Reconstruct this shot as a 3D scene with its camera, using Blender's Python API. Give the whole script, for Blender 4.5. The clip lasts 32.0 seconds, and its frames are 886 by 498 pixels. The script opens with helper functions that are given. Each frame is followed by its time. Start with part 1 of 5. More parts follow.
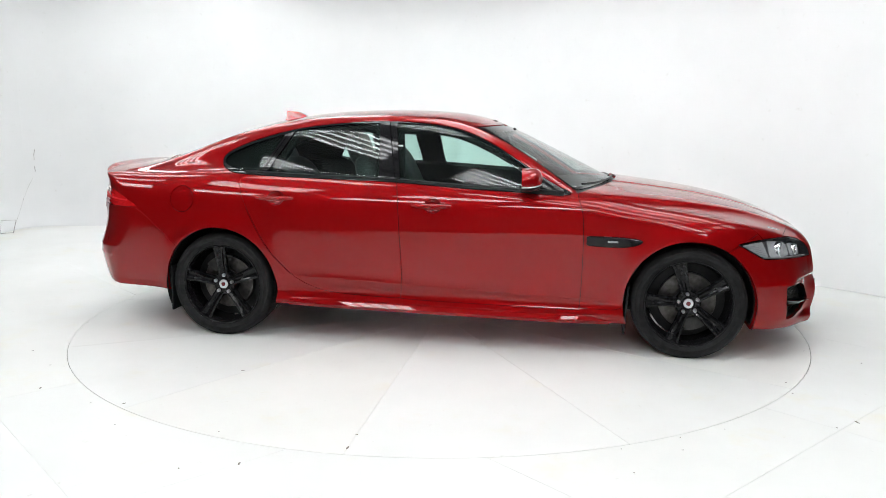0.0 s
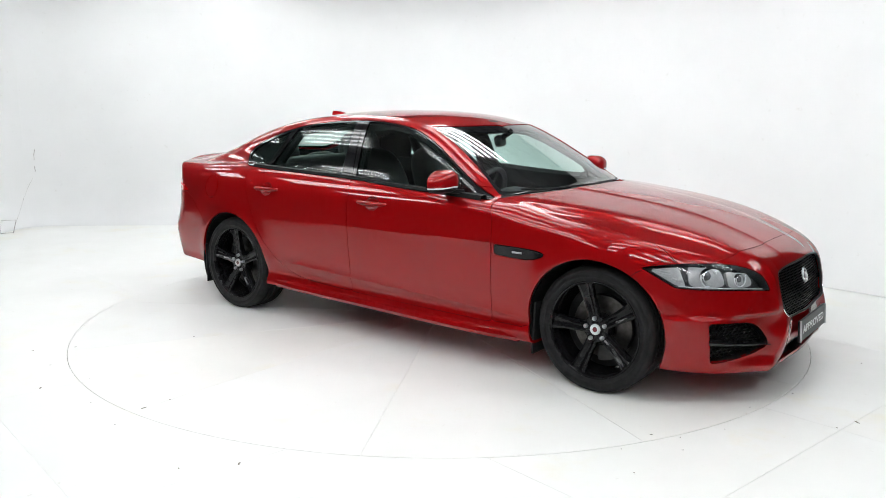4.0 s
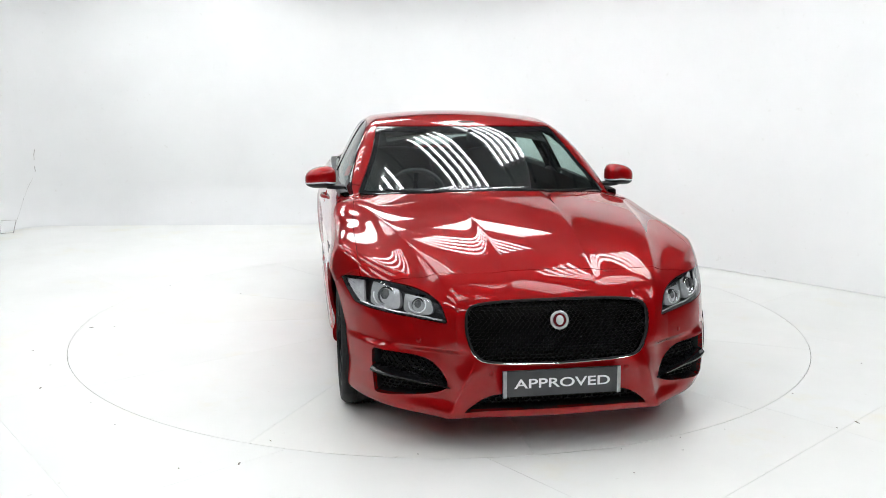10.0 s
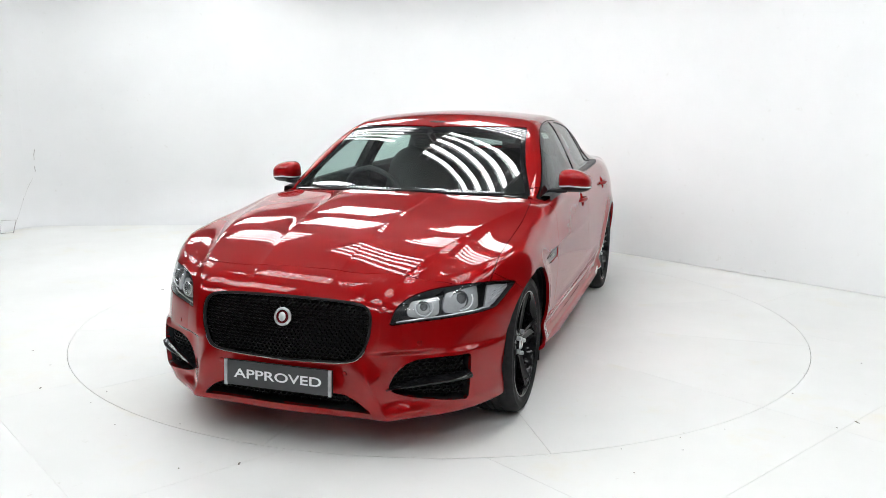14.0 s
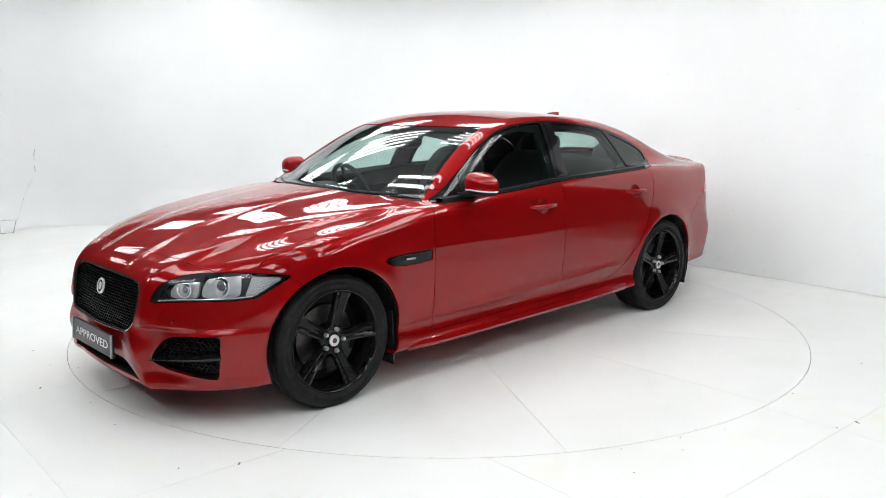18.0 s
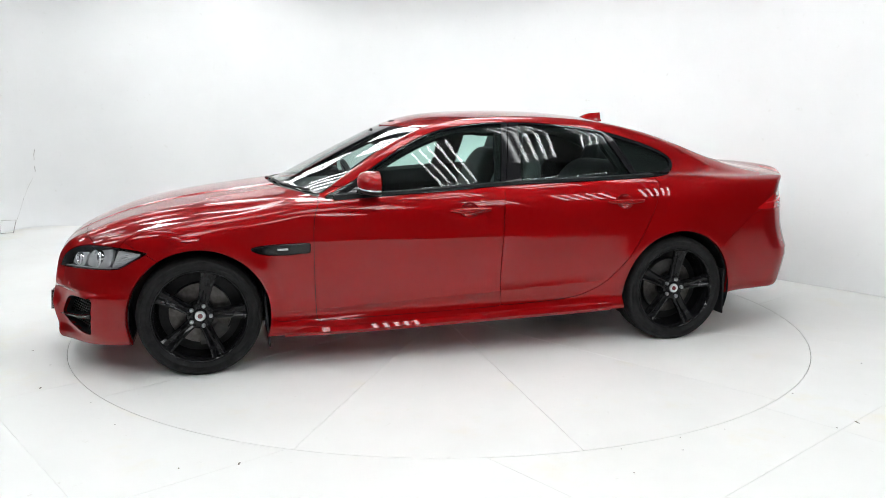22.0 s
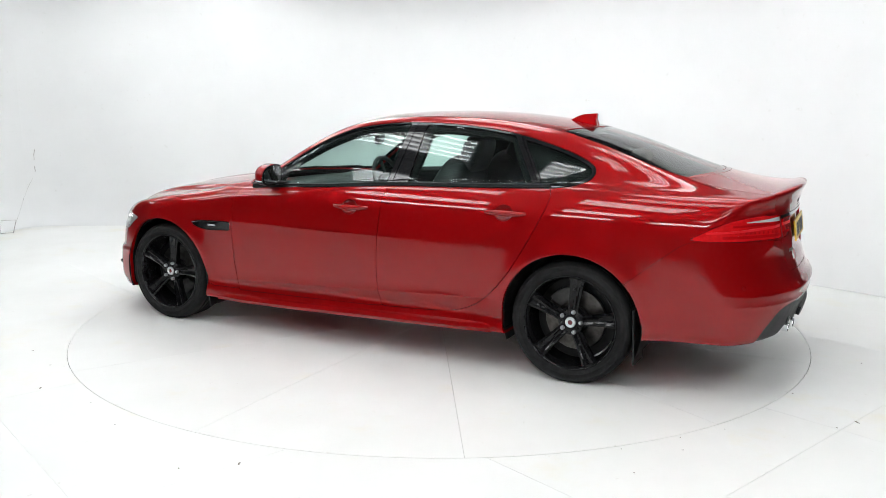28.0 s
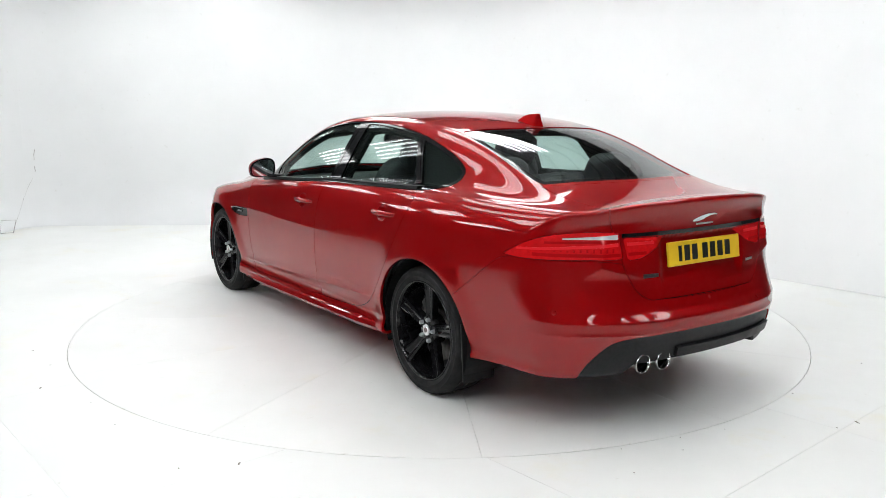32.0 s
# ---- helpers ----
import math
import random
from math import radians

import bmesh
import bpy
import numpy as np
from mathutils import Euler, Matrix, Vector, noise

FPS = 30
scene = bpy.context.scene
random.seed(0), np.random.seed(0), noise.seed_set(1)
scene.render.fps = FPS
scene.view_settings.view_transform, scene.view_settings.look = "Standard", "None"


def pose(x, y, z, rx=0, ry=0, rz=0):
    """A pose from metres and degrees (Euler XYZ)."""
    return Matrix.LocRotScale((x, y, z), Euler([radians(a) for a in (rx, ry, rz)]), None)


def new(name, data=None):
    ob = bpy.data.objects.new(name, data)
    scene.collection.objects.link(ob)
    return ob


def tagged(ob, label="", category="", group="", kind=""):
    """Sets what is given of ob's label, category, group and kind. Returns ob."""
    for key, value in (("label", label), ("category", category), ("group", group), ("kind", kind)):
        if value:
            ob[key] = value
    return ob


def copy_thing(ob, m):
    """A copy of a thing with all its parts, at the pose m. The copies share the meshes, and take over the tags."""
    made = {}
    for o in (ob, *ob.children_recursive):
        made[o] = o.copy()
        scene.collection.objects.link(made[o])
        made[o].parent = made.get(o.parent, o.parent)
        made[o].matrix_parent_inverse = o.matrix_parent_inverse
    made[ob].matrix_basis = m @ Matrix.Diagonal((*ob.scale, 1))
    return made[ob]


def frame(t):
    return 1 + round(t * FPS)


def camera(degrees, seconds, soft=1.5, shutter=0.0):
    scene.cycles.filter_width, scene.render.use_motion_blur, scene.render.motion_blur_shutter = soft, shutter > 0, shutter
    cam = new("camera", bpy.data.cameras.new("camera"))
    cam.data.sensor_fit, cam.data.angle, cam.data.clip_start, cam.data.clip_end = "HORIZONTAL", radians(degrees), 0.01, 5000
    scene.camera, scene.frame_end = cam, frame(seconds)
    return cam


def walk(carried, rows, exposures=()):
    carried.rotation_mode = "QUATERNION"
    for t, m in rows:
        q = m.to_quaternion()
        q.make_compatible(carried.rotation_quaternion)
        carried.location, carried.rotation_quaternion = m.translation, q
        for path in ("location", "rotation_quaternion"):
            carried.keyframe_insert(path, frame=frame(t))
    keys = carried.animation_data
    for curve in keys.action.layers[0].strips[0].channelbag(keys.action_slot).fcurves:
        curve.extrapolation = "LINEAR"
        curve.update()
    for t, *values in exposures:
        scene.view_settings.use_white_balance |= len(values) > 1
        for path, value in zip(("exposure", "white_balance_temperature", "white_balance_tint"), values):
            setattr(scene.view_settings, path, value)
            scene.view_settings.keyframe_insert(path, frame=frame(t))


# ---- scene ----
SECONDS = 32.0
cam = camera(57.0, SECONDS, soft=0.6)
EYE = Matrix.Translation((0.0, -5.798, 1.501)) @ Matrix.Rotation(radians(-0.211), 4, "Z") @ Matrix.Rotation(radians(90 - 9.97), 4, "X") @ Matrix.Rotation(radians(0.251), 4, "Z")
walk(cam, [(0.0, EYE), (SECONDS, EYE)], [(0.0, 0.0), (SECONDS, 0.0)])

# the turntable turns clockwise at an even rate, the car rides on it
TURN_AT_START, TURN_RATE = -9.745, -7.0616
CAR_OFFSET = (0.1656, 0.1056)

# ---- light ----
world = bpy.data.worlds.new("hall_air")
scene.world = world
world.use_nodes = True
world.node_tree.nodes["Background"].inputs[0].default_value = (0.9, 0.95, 1.0, 1)
world.node_tree.nodes["Background"].inputs[1].default_value = 0.02
TUBE_STRENGTH = 11.7
# ---- materials ----
def material(name, colour, rough=0.5, metal=0.0, coat=0.0, emit=None, strength=0.0, spec=0.5):
    m = bpy.data.materials.new(name)
    m.use_nodes = True
    b = m.node_tree.nodes["Principled BSDF"]
    b.inputs["Base Color"].default_value = (*colour, 1)
    b.inputs["Roughness"].default_value = rough
    b.inputs["Metallic"].default_value = metal
    b.inputs["Coat Weight"].default_value = coat
    b.inputs["Coat Roughness"].default_value = 0.02
    b.inputs["Specular IOR Level"].default_value = spec
    if emit:
        b.inputs["Emission Color"].default_value = (*emit, 1)
        b.inputs["Emission Strength"].default_value = strength
    return m


def link(m, a, b):
    m.node_tree.links.new(a, b)


def node(m, kind, **inputs):
    n = m.node_tree.nodes.new(kind)
    for key, value in inputs.items():
        n.inputs[key.replace("_", " ")].default_value = value
    return n


def noise_of(m, scale, detail=4.0, rough=0.55):
    co = m.node_tree.nodes.new("ShaderNodeTexCoord")
    n = node(m, "ShaderNodeTexNoise", Scale=scale, Detail=detail, Roughness=rough)
    link(m, co.outputs["Object"], n.inputs["Vector"])
    return n


def ramp_of(m, source, stops):
    r = m.node_tree.nodes.new("ShaderNodeValToRGB")
    e = r.color_ramp.elements
    while len(e) < len(stops):
        e.new(0.5)
    for k, (at, c) in enumerate(stops):
        e[k].position, e[k].color = at, (*c, 1)
    link(m, source, r.inputs["Fac"])
    return r


def bump_of(m, source, strength, distance):
    b = node(m, "ShaderNodeBump", Strength=strength, Distance=distance)
    link(m, source, b.inputs["Height"])
    link(m, b.outputs["Normal"], m.node_tree.nodes["Principled BSDF"].inputs["Normal"])
    return b


def mottled(name, dark, light, scale, rough=0.5, rough2=None, bump=0.0, distance=0.002, **kw):
    m = material(name, light, rough, **kw)
    n = noise_of(m, scale)
    r = ramp_of(m, n.outputs["Fac"], [(0.3, dark), (0.7, light)])
    p = m.node_tree.nodes["Principled BSDF"]
    link(m, r.outputs["Color"], p.inputs["Base Color"])
    if rough2 is not None:
        k = noise_of(m, scale * 0.3, 6.0)
        q = ramp_of(m, k.outputs["Fac"], [(0.35, (rough,) * 3), (0.7, (rough2,) * 3)])
        link(m, q.outputs["Color"], p.inputs["Roughness"])
    if bump:
        f = noise_of(m, scale * 6, 3.0)
        bump_of(m, f.outputs["Fac"], bump, distance)
    return m


def paint_red():
    """Metallic red under clear coat: fine flakes, a broad tone shift, a little road dust."""
    m = material("red_metallic_paint", (0.30, 0.004, 0.009), 0.42, 0.4, 1.0, spec=0.05)
    p = m.node_tree.nodes["Principled BSDF"]
    n = noise_of(m, 260.0, 2.0)
    r = ramp_of(m, n.outputs["Fac"], [(0.3, (0.275, 0.0018, 0.003)), (0.7, (0.305, 0.0026, 0.004))])
    link(m, r.outputs["Color"], p.inputs["Base Color"])
    k = noise_of(m, 3.0, 6.0)
    q = ramp_of(m, k.outputs["Fac"], [(0.3, (0.40,) * 3), (0.75, (0.48,) * 3)])
    link(m, q.outputs["Color"], p.inputs["Roughness"])
    p.inputs["Coat Roughness"].default_value = 0.004
    p.inputs["Coat IOR"].default_value = 1.48
    p.inputs["Specular Tint"].default_value = (0.55, 0.008, 0.012, 1)
    return m


def pane_glass(name, tint, gloss=0.08):
    """Tinted sheet glass: clear through, mirror-like at the surface."""
    m = bpy.data.materials.new(name)
    m.use_nodes = True
    t = m.node_tree
    t.nodes.clear()
    out = t.nodes.new("ShaderNodeOutputMaterial")
    tr = t.nodes.new("ShaderNodeBsdfTransparent")
    tr.inputs["Color"].default_value = (*tint, 1)
    gl = t.nodes.new("ShaderNodeBsdfGlossy")
    gl.inputs["Roughness"].default_value = 0.005
    lw = t.nodes.new("ShaderNodeLayerWeight")
    lw.inputs["Blend"].default_value = 0.5
    pw = t.nodes.new("ShaderNodeMath")
    pw.operation = "POWER"
    pw.inputs[1].default_value = 5.0
    ma = t.nodes.new("ShaderNodeMath")
    ma.operation = "MULTIPLY_ADD"
    ma.inputs[1].default_value, ma.inputs[2].default_value = 0.90, gloss
    mix = t.nodes.new("ShaderNodeMixShader")
    t.links.new(lw.outputs["Facing"], pw.inputs[0])
    t.links.new(pw.outputs[0], ma.inputs[0])
    t.links.new(ma.outputs[0], mix.inputs[0])
    t.links.new(tr.outputs[0], mix.inputs[1])
    t.links.new(gl.outputs[0], mix.inputs[2])
    t.links.new(mix.outputs[0], out.inputs["Surface"])
    return m


def studio_white(name, dark, light, rough, stains=False):
    """White studio paint: faint roller tone, scuffs and hairline marks."""
    m = material(name, light, rough)
    p = m.node_tree.nodes["Principled BSDF"]
    a = noise_of(m, 0.9, 5.0)
    b = noise_of(m, 14.0, 6.0, 0.7)
    r1 = ramp_of(m, a.outputs["Fac"], [(0.3, dark), (0.65, light)])
    r2 = ramp_of(m, b.outputs["Fac"], [(0.27, (0.88, 0.87, 0.85)), (0.36, (1, 1, 1))])
    # each board has its own tint, with yellowed patches
    info = m.node_tree.nodes.new("ShaderNodeObjectInfo")
    tint = ramp_of(m, info.outputs["Random"], [(0.0, (0.997, 0.992, 0.978)), (0.45, (0.985, 0.987, 0.985)), (1.0, (1.0, 1.0, 1.0))])
    stain = ramp_of(m, noise_of(m, 1.7, 6.0, 0.65).outputs["Fac"], [(0.56, (1, 1, 1)), (0.74, (0.985, 0.955, 0.87))])
    both = m.node_tree.nodes.new("ShaderNodeMix")
    both.data_type, both.blend_type = "RGBA", "MULTIPLY"
    both.inputs["Factor"].default_value = 1.0 if stains else 0.0
    link(m, tint.outputs["Color"], both.inputs["A"])
    link(m, stain.outputs["Color"], both.inputs["B"])
    over = m.node_tree.nodes.new("ShaderNodeMix")
    over.data_type, over.blend_type = "RGBA", "MULTIPLY"
    over.inputs["Factor"].default_value = 1.0 if stains else 0.0
    link(m, r2.outputs["Color"], over.inputs["A"])
    link(m, both.outputs["Result"], over.inputs["B"])
    mix = m.node_tree.nodes.new("ShaderNodeMix")
    mix.data_type, mix.blend_type = "RGBA", "MULTIPLY"
    mix.inputs["Factor"].default_value = 1.0
    link(m, r1.outputs["Color"], mix.inputs["A"])
    link(m, over.outputs["Result"], mix.inputs["B"])
    link(m, mix.outputs["Result"], p.inputs["Base Color"])
    k = noise_of(m, 5.0, 5.0)
    q = ramp_of(m, k.outputs["Fac"], [(0.3, (rough - 0.06,) * 3), (0.7, (rough + 0.1,) * 3)])
    link(m, q.outputs["Color"], p.inputs["Roughness"])
    f = noise_of(m, 60.0, 4.0)
    bump_of(m, f.outputs["Fac"], 0.04, 0.002)
    return m


FLOOR_PAINT = studio_white("white_floor_paint", (0.82, 0.825, 0.805), (0.88, 0.884, 0.866), 0.42, True)
WALL_PAINT = studio_white("white_wall_paint", (0.74, 0.745, 0.745), (0.785, 0.79, 0.79), 0.6)
ROOF_SHEET = mottled("grey_roof_sheet", (0.24, 0.244, 0.25), (0.32, 0.324, 0.33), 2.0, 0.7)
STEEL_GREY = mottled("grey_painted_steel", (0.10, 0.10, 0.11), (0.15, 0.15, 0.16), 6.0, 0.5)
TUBE_GLOW = material("fluorescent_tube_glow", (0.9, 0.9, 0.9), 0.5, emit=(0.965, 0.99, 1.0), strength=TUBE_STRENGTH)
REFLECTOR = material("white_enamel_reflector", (0.75, 0.76, 0.77), 0.4)
RED = paint_red()
BLACK_GLOSS = mottled("gloss_black", (0.006, 0.006, 0.007), (0.010, 0.010, 0.011), 40.0, 0.04, 0.08, spec=0.42)
BLACK_SATIN = mottled("satin_black_plastic", (0.008, 0.008, 0.009), (0.015, 0.015, 0.016), 60.0, 0.36, 0.46, 0.05, 0.0004, spec=0.20)
# near black, standing for shade in gaps and cavities; trim and silencer share it
BLACK_GAP = material("dark_gap", (0.01, 0.01, 0.01), 0.8, spec=0.1)
RUBBER = mottled("tyre_rubber", (0.008, 0.008, 0.0085), (0.018, 0.018, 0.0185), 30.0, 0.55, 0.75, 0.15, 0.001, spec=0.18)
ALLOY_BLACK = mottled("gloss_black_alloy", (0.005, 0.005, 0.006), (0.009, 0.009, 0.010), 30.0, 0.05, 0.09, spec=0.26)
DISC_STEEL = mottled("worn_brake_steel", (0.06, 0.054, 0.05), (0.13, 0.125, 0.12), 25.0, 0.35, 0.5, metal=1.0)
CHROME = material("chrome", (0.85, 0.85, 0.86), 0.07, 1.0)
GLASS = pane_glass("tinted_window_glass", (0.70, 0.87, 0.82), 0.05)
SCREEN_GLASS = pane_glass("tinted_screen_glass", (0.76, 0.87, 0.84), 0.14)
LENS_CLEAR = pane_glass("clear_lamp_lens", (0.93, 0.94, 0.95), 0.05)
LEATHER = mottled("black_leather", (0.016, 0.016, 0.017), (0.03, 0.03, 0.032), 20.0, 0.45, 0.6, 0.2, 0.001)
LINER = mottled("grey_headliner_cloth", (0.06, 0.06, 0.06), (0.09, 0.09, 0.09), 60.0, 0.9)
SILVER = mottled("silver_reflector", (0.62, 0.63, 0.64), (0.76, 0.77, 0.78), 30.0, 0.15, 0.25, metal=0.35)
GUIDE = material("milky_light_guide", (0.75, 0.77, 0.78), 0.25)
DARK_LENS = material("dark_projector_glass", (0.13, 0.135, 0.14), 0.03, coat=1.0)
LAMP_RED = mottled("red_lamp_plastic", (0.52, 0.006, 0.008), (0.66, 0.009, 0.012), 60.0, 0.08, 0.12, coat=1.0, spec=0.2)
LAMP_RED_BRIGHT = material("bright_red_light_guide", (0.72, 0.014, 0.02), 0.3, spec=0.2)
PLATE_GREY = mottled("dark_grey_sign_face", (0.035, 0.037, 0.04), (0.05, 0.052, 0.055), 12.0, 0.35, 0.45)
PLATE_SILVER = mottled("brushed_silver_frame", (0.32, 0.33, 0.34), (0.45, 0.46, 0.47), 40.0, 0.4, metal=0.6)
PLATE_YELLOW = mottled("yellow_reflective_plate", (0.72, 0.44, 0.015), (0.80, 0.51, 0.025), 20.0, 0.3, 0.4)
INK_WHITE = material("white_lettering", (0.8, 0.81, 0.82), 0.4)
INK_BLACK = material("black_lettering", (0.012, 0.012, 0.012), 0.4)
BADGE_RED = material("red_badge_enamel", (0.10, 0.006, 0.009), 0.2, coat=1.0)
MIRROR = material("mirror_glass", (0.8, 0.82, 0.83), 0.01, 1.0)
CONCRETE = mottled("grey_hall_concrete", (0.20, 0.20, 0.195), (0.29, 0.29, 0.28), 3.0, 0.8)
JOINT = mottled("dirty_joint_filler", (0.10, 0.095, 0.085), (0.66, 0.65, 0.62), 3.5, 0.8)
LAMP_INNER = mottled("dark_lamp_bezel", (0.035, 0.036, 0.038), (0.06, 0.061, 0.064), 25.0, 0.25, 0.4)
LAMP_RED_DARK = material("smoked_red_lamp_band", (0.38, 0.003, 0.005), 0.12, spec=0.3)
GUIDE_WHITE = material("white_light_guide", (0.85, 0.87, 0.88), 0.2)
CHIP = mottled("chipped_dark_paint", (0.08, 0.075, 0.065), (0.34, 0.32, 0.29), 90.0, 0.8)
CRACK = mottled("dirty_wall_crack", (0.22, 0.21, 0.19), (0.70, 0.69, 0.68), 9.0, 0.9)
CALIPER = mottled("dark_cast_iron", (0.03, 0.03, 0.03), (0.06, 0.058, 0.055), 30.0, 0.6, 0.7)
GRILLE_BLACK = material("matt_black_grille_plastic", (0.006, 0.006, 0.0065), 0.35, spec=0.12)
HALL_WALL = mottled("grey_hall_wall", (0.26, 0.262, 0.265), (0.34, 0.342, 0.345), 1.2, 0.8)
# ---- mesh helpers ----
def mesh_object(name, verts, faces, mat, parent=None, label="", smooth=True, normals=None):
    me = bpy.data.meshes.new(name)
    me.from_pydata([tuple(v) for v in verts], [], [tuple(f) for f in faces])
    me.materials.append(mat)
    if smooth:
        me.polygons.foreach_set("use_smooth", [True] * len(me.polygons))
    me.update()
    if normals is not None:
        me.normals_split_custom_set_from_vertices([tuple(n) for n in normals])
    ob = new(name, me)
    if parent:
        ob.parent = parent
    if label:
        ob["label"] = label
    return ob


def part(name, bm, mat, parent=None, label="", smooth=False):
    """Links a bmesh as one mesh object under a thing or a part."""
    me = bpy.data.meshes.new(name)
    bm.normal_update()
    bm.to_mesh(me)
    bm.free()
    me.materials.append(mat)
    if smooth:
        me.polygons.foreach_set("use_smooth", [True] * len(me.polygons))
        me.set_sharp_from_angle(angle=radians(38))
    ob = new(name, me)
    if parent:
        ob.parent = parent
    if label:
        ob["label"] = label
    return ob


def box_bm(x0, x1, y0, y1, z0, z1, bevel=0.0, seg=2, m=None):
    bm = bmesh.new()
    bmesh.ops.create_cube(bm, size=1.0)
    bmesh.ops.scale(bm, vec=(x1 - x0, y1 - y0, z1 - z0), verts=bm.verts)
    bmesh.ops.translate(bm, vec=((x0 + x1) / 2, (y0 + y1) / 2, (z0 + z1) / 2), verts=bm.verts)
    if bevel:
        bmesh.ops.bevel(bm, geom=bm.edges[:], offset=bevel, segments=seg, affect="EDGES", profile=0.6)
    if m:
        bm.transform(m)
    return bm


def lathe_bm(profile, steps, axis="Y", arc=2 * math.pi):
    """Turns (radius, along) pairs about an axis."""
    bm = bmesh.new()
    rings = []
    closed = arc > 6.28
    for k in range(steps if closed else steps + 1):
        a = arc * k / steps
        ring = []
        for r, h in profile:
            c, s = r * math.cos(a), r * math.sin(a)
            ring.append(bm.verts.new({"Y": (c, h, s), "Z": (c, s, h), "X": (h, c, s)}[axis]))
        rings.append(ring)
    for k in range(steps):
        a, b = rings[k], rings[(k + 1) % len(rings)]
        for j in range(len(profile) - 1):
            bm.faces.new((a[j], a[j + 1], b[j + 1], b[j]))
    bmesh.ops.remove_doubles(bm, verts=bm.verts, dist=1e-6)
    bmesh.ops.recalc_face_normals(bm, faces=bm.faces)
    return bm


def tube_bm(points, radius, sides=8, closed=False):
    """A round bar along a line of points."""
    bm = bmesh.new()
    pts = [Vector(p) for p in points]
    rings, up, n = [], Vector((0.013, 0.021, 1.0)), len(pts)
    for k, p in enumerate(pts):
        a = pts[(k - 1) % n] if closed or k else p
        b = pts[(k + 1) % n] if closed or k < n - 1 else p
        d = (b - a).normalized()
        s = d.cross(up)
        if s.length < 1e-3:
            s = d.cross(Vector((1, 0, 0)))
        s.normalize()
        t = s.cross(d)
        r = radius[k] if isinstance(radius, (list, tuple)) else radius
        rings.append([bm.verts.new(p + r * (math.cos(q) * s + math.sin(q) * t)) for q in (2 * math.pi * i / sides for i in range(sides))])
    for k in range(n if closed else n - 1):
        a, b = rings[k], rings[(k + 1) % n]
        for i in range(sides):
            bm.faces.new((a[i], a[(i + 1) % sides], b[(i + 1) % sides], b[i]))
    if not closed:
        bm.faces.new(rings[0][::-1])
        bm.faces.new(rings[-1])
    bmesh.ops.recalc_face_normals(bm, faces=bm.faces)
    return bm


# ---- the studio ----
RADIUS = 2.481          # turntable
GAP = 0.0034
LIGHT_Z = 3.1
HALL_TOP = 4.7

# the studio lies square to its side wall: ALONG runs down that wall, OFF points at it
ALONG, OFF = Vector((0.655, -0.756)), Vector((0.756, 0.655))
SIDE_WALL = 3.06
WALL_TOP = 2.95


def spot(d, n):
    return ALONG * d + OFF * n


def wall_path():
    """Plan of the three walls with rounded corners, as (x, y, cove radius)."""
    corners = [(Vector((-5.645, 3.55)), 0.5), (Vector((-5.55, 4.75)), 0.5), (spot(-3.95, SIDE_WALL), 0.42), (spot(2.25, SIDE_WALL), 0.0)]
    radii = [0.0, 0.9, 1.5, 0.0]
    pts = []
    for k, (c, cove) in enumerate(corners):
        if not radii[k]:
            pts.append((c.x, c.y, cove))
            continue
        a, b = (corners[k - 1][0] - c).normalized(), (corners[k + 1][0] - c).normalized()
        half = math.acos(max(-1, min(1, a.dot(b)))) / 2
        r = radii[k]
        back = r / math.tan(half)
        centre = c + (a + b).normalized() * (r / math.sin(half))
        s, e = c + a * back - centre, c + b * back - centre
        for i in range(17):
            w = i / 16
            q = (s * math.sin((1 - w) * (math.pi - 2 * half)) + e * math.sin(w * (math.pi - 2 * half))) / math.sin(math.pi - 2 * half)
            nxt = corners[k + 1][1]
            mix = w if k == 2 else 0.0
            p = centre + q
            pts.append((p.x, p.y, cove * (1 - mix) + nxt * mix))
    return pts


def wall_ribbon(name, path, label, thick=0.10):
    """A stretch of white wall along a path; where the cove is wide its foot sweeps into the floor."""
    rows = []
    n = len(path)
    for k, (x, y, cove) in enumerate(path):
        a, b = path[max(0, k - 1)], path[min(n - 1, k + 1)]
        u = Vector((b[0] - a[0], b[1] - a[1])).normalized()
        nrm = Vector((u.y, -u.x))
        r = max(cove, 0.004)
        prof = [(r * (1 - math.sin(q)), r * (1 - math.cos(q)) + 0.003) for q in (radians(90 * i / 14) for i in range(15))]
        prof += [(0.0, 1.3), (0.0, 2.2), (0.0, WALL_TOP), (-thick, WALL_TOP), (-thick, 0.0)]
        rows.append([(x + nrm.x * d, y + nrm.y * d, z) for d, z in prof])
    m = len(rows[0])
    verts = [v for r in rows for v in r]
    faces = [(k * m + j, (k + 1) * m + j, (k + 1) * m + j + 1, k * m + j + 1) for k in range(n - 1) for j in range(m - 1)]
    ob = mesh_object(name, verts, faces, WALL_PAINT)
    ob.data.set_sharp_from_angle(angle=radians(40))
    return tagged(ob, label, "wall", kind="structure")


path = wall_path()
fine = []
for a, b in zip(path, path[1:]):
    steps = max(1, int(math.hypot(b[0] - a[0], b[1] - a[1]) / 0.4))
    fine += [tuple(a[i] + (b[i] - a[i]) * k / steps for i in range(3)) for k in range(steps)]
fine.append(path[-1])
at_west = next(k for k, q in enumerate(fine) if q[0] > -5.3)
at_east = next(k for k, q in enumerate(fine) if Vector(q[:2]).dot(OFF) > SIDE_WALL - 0.02 and Vector(q[:2]).dot(ALONG) > -3.9)
wall_ribbon("wall_west", fine[:at_west + 1], "white painted studio wall with cracked corner seam")
wall_ribbon("wall_north", fine[at_west:at_east + 1], "white painted studio wall curving into the floor")
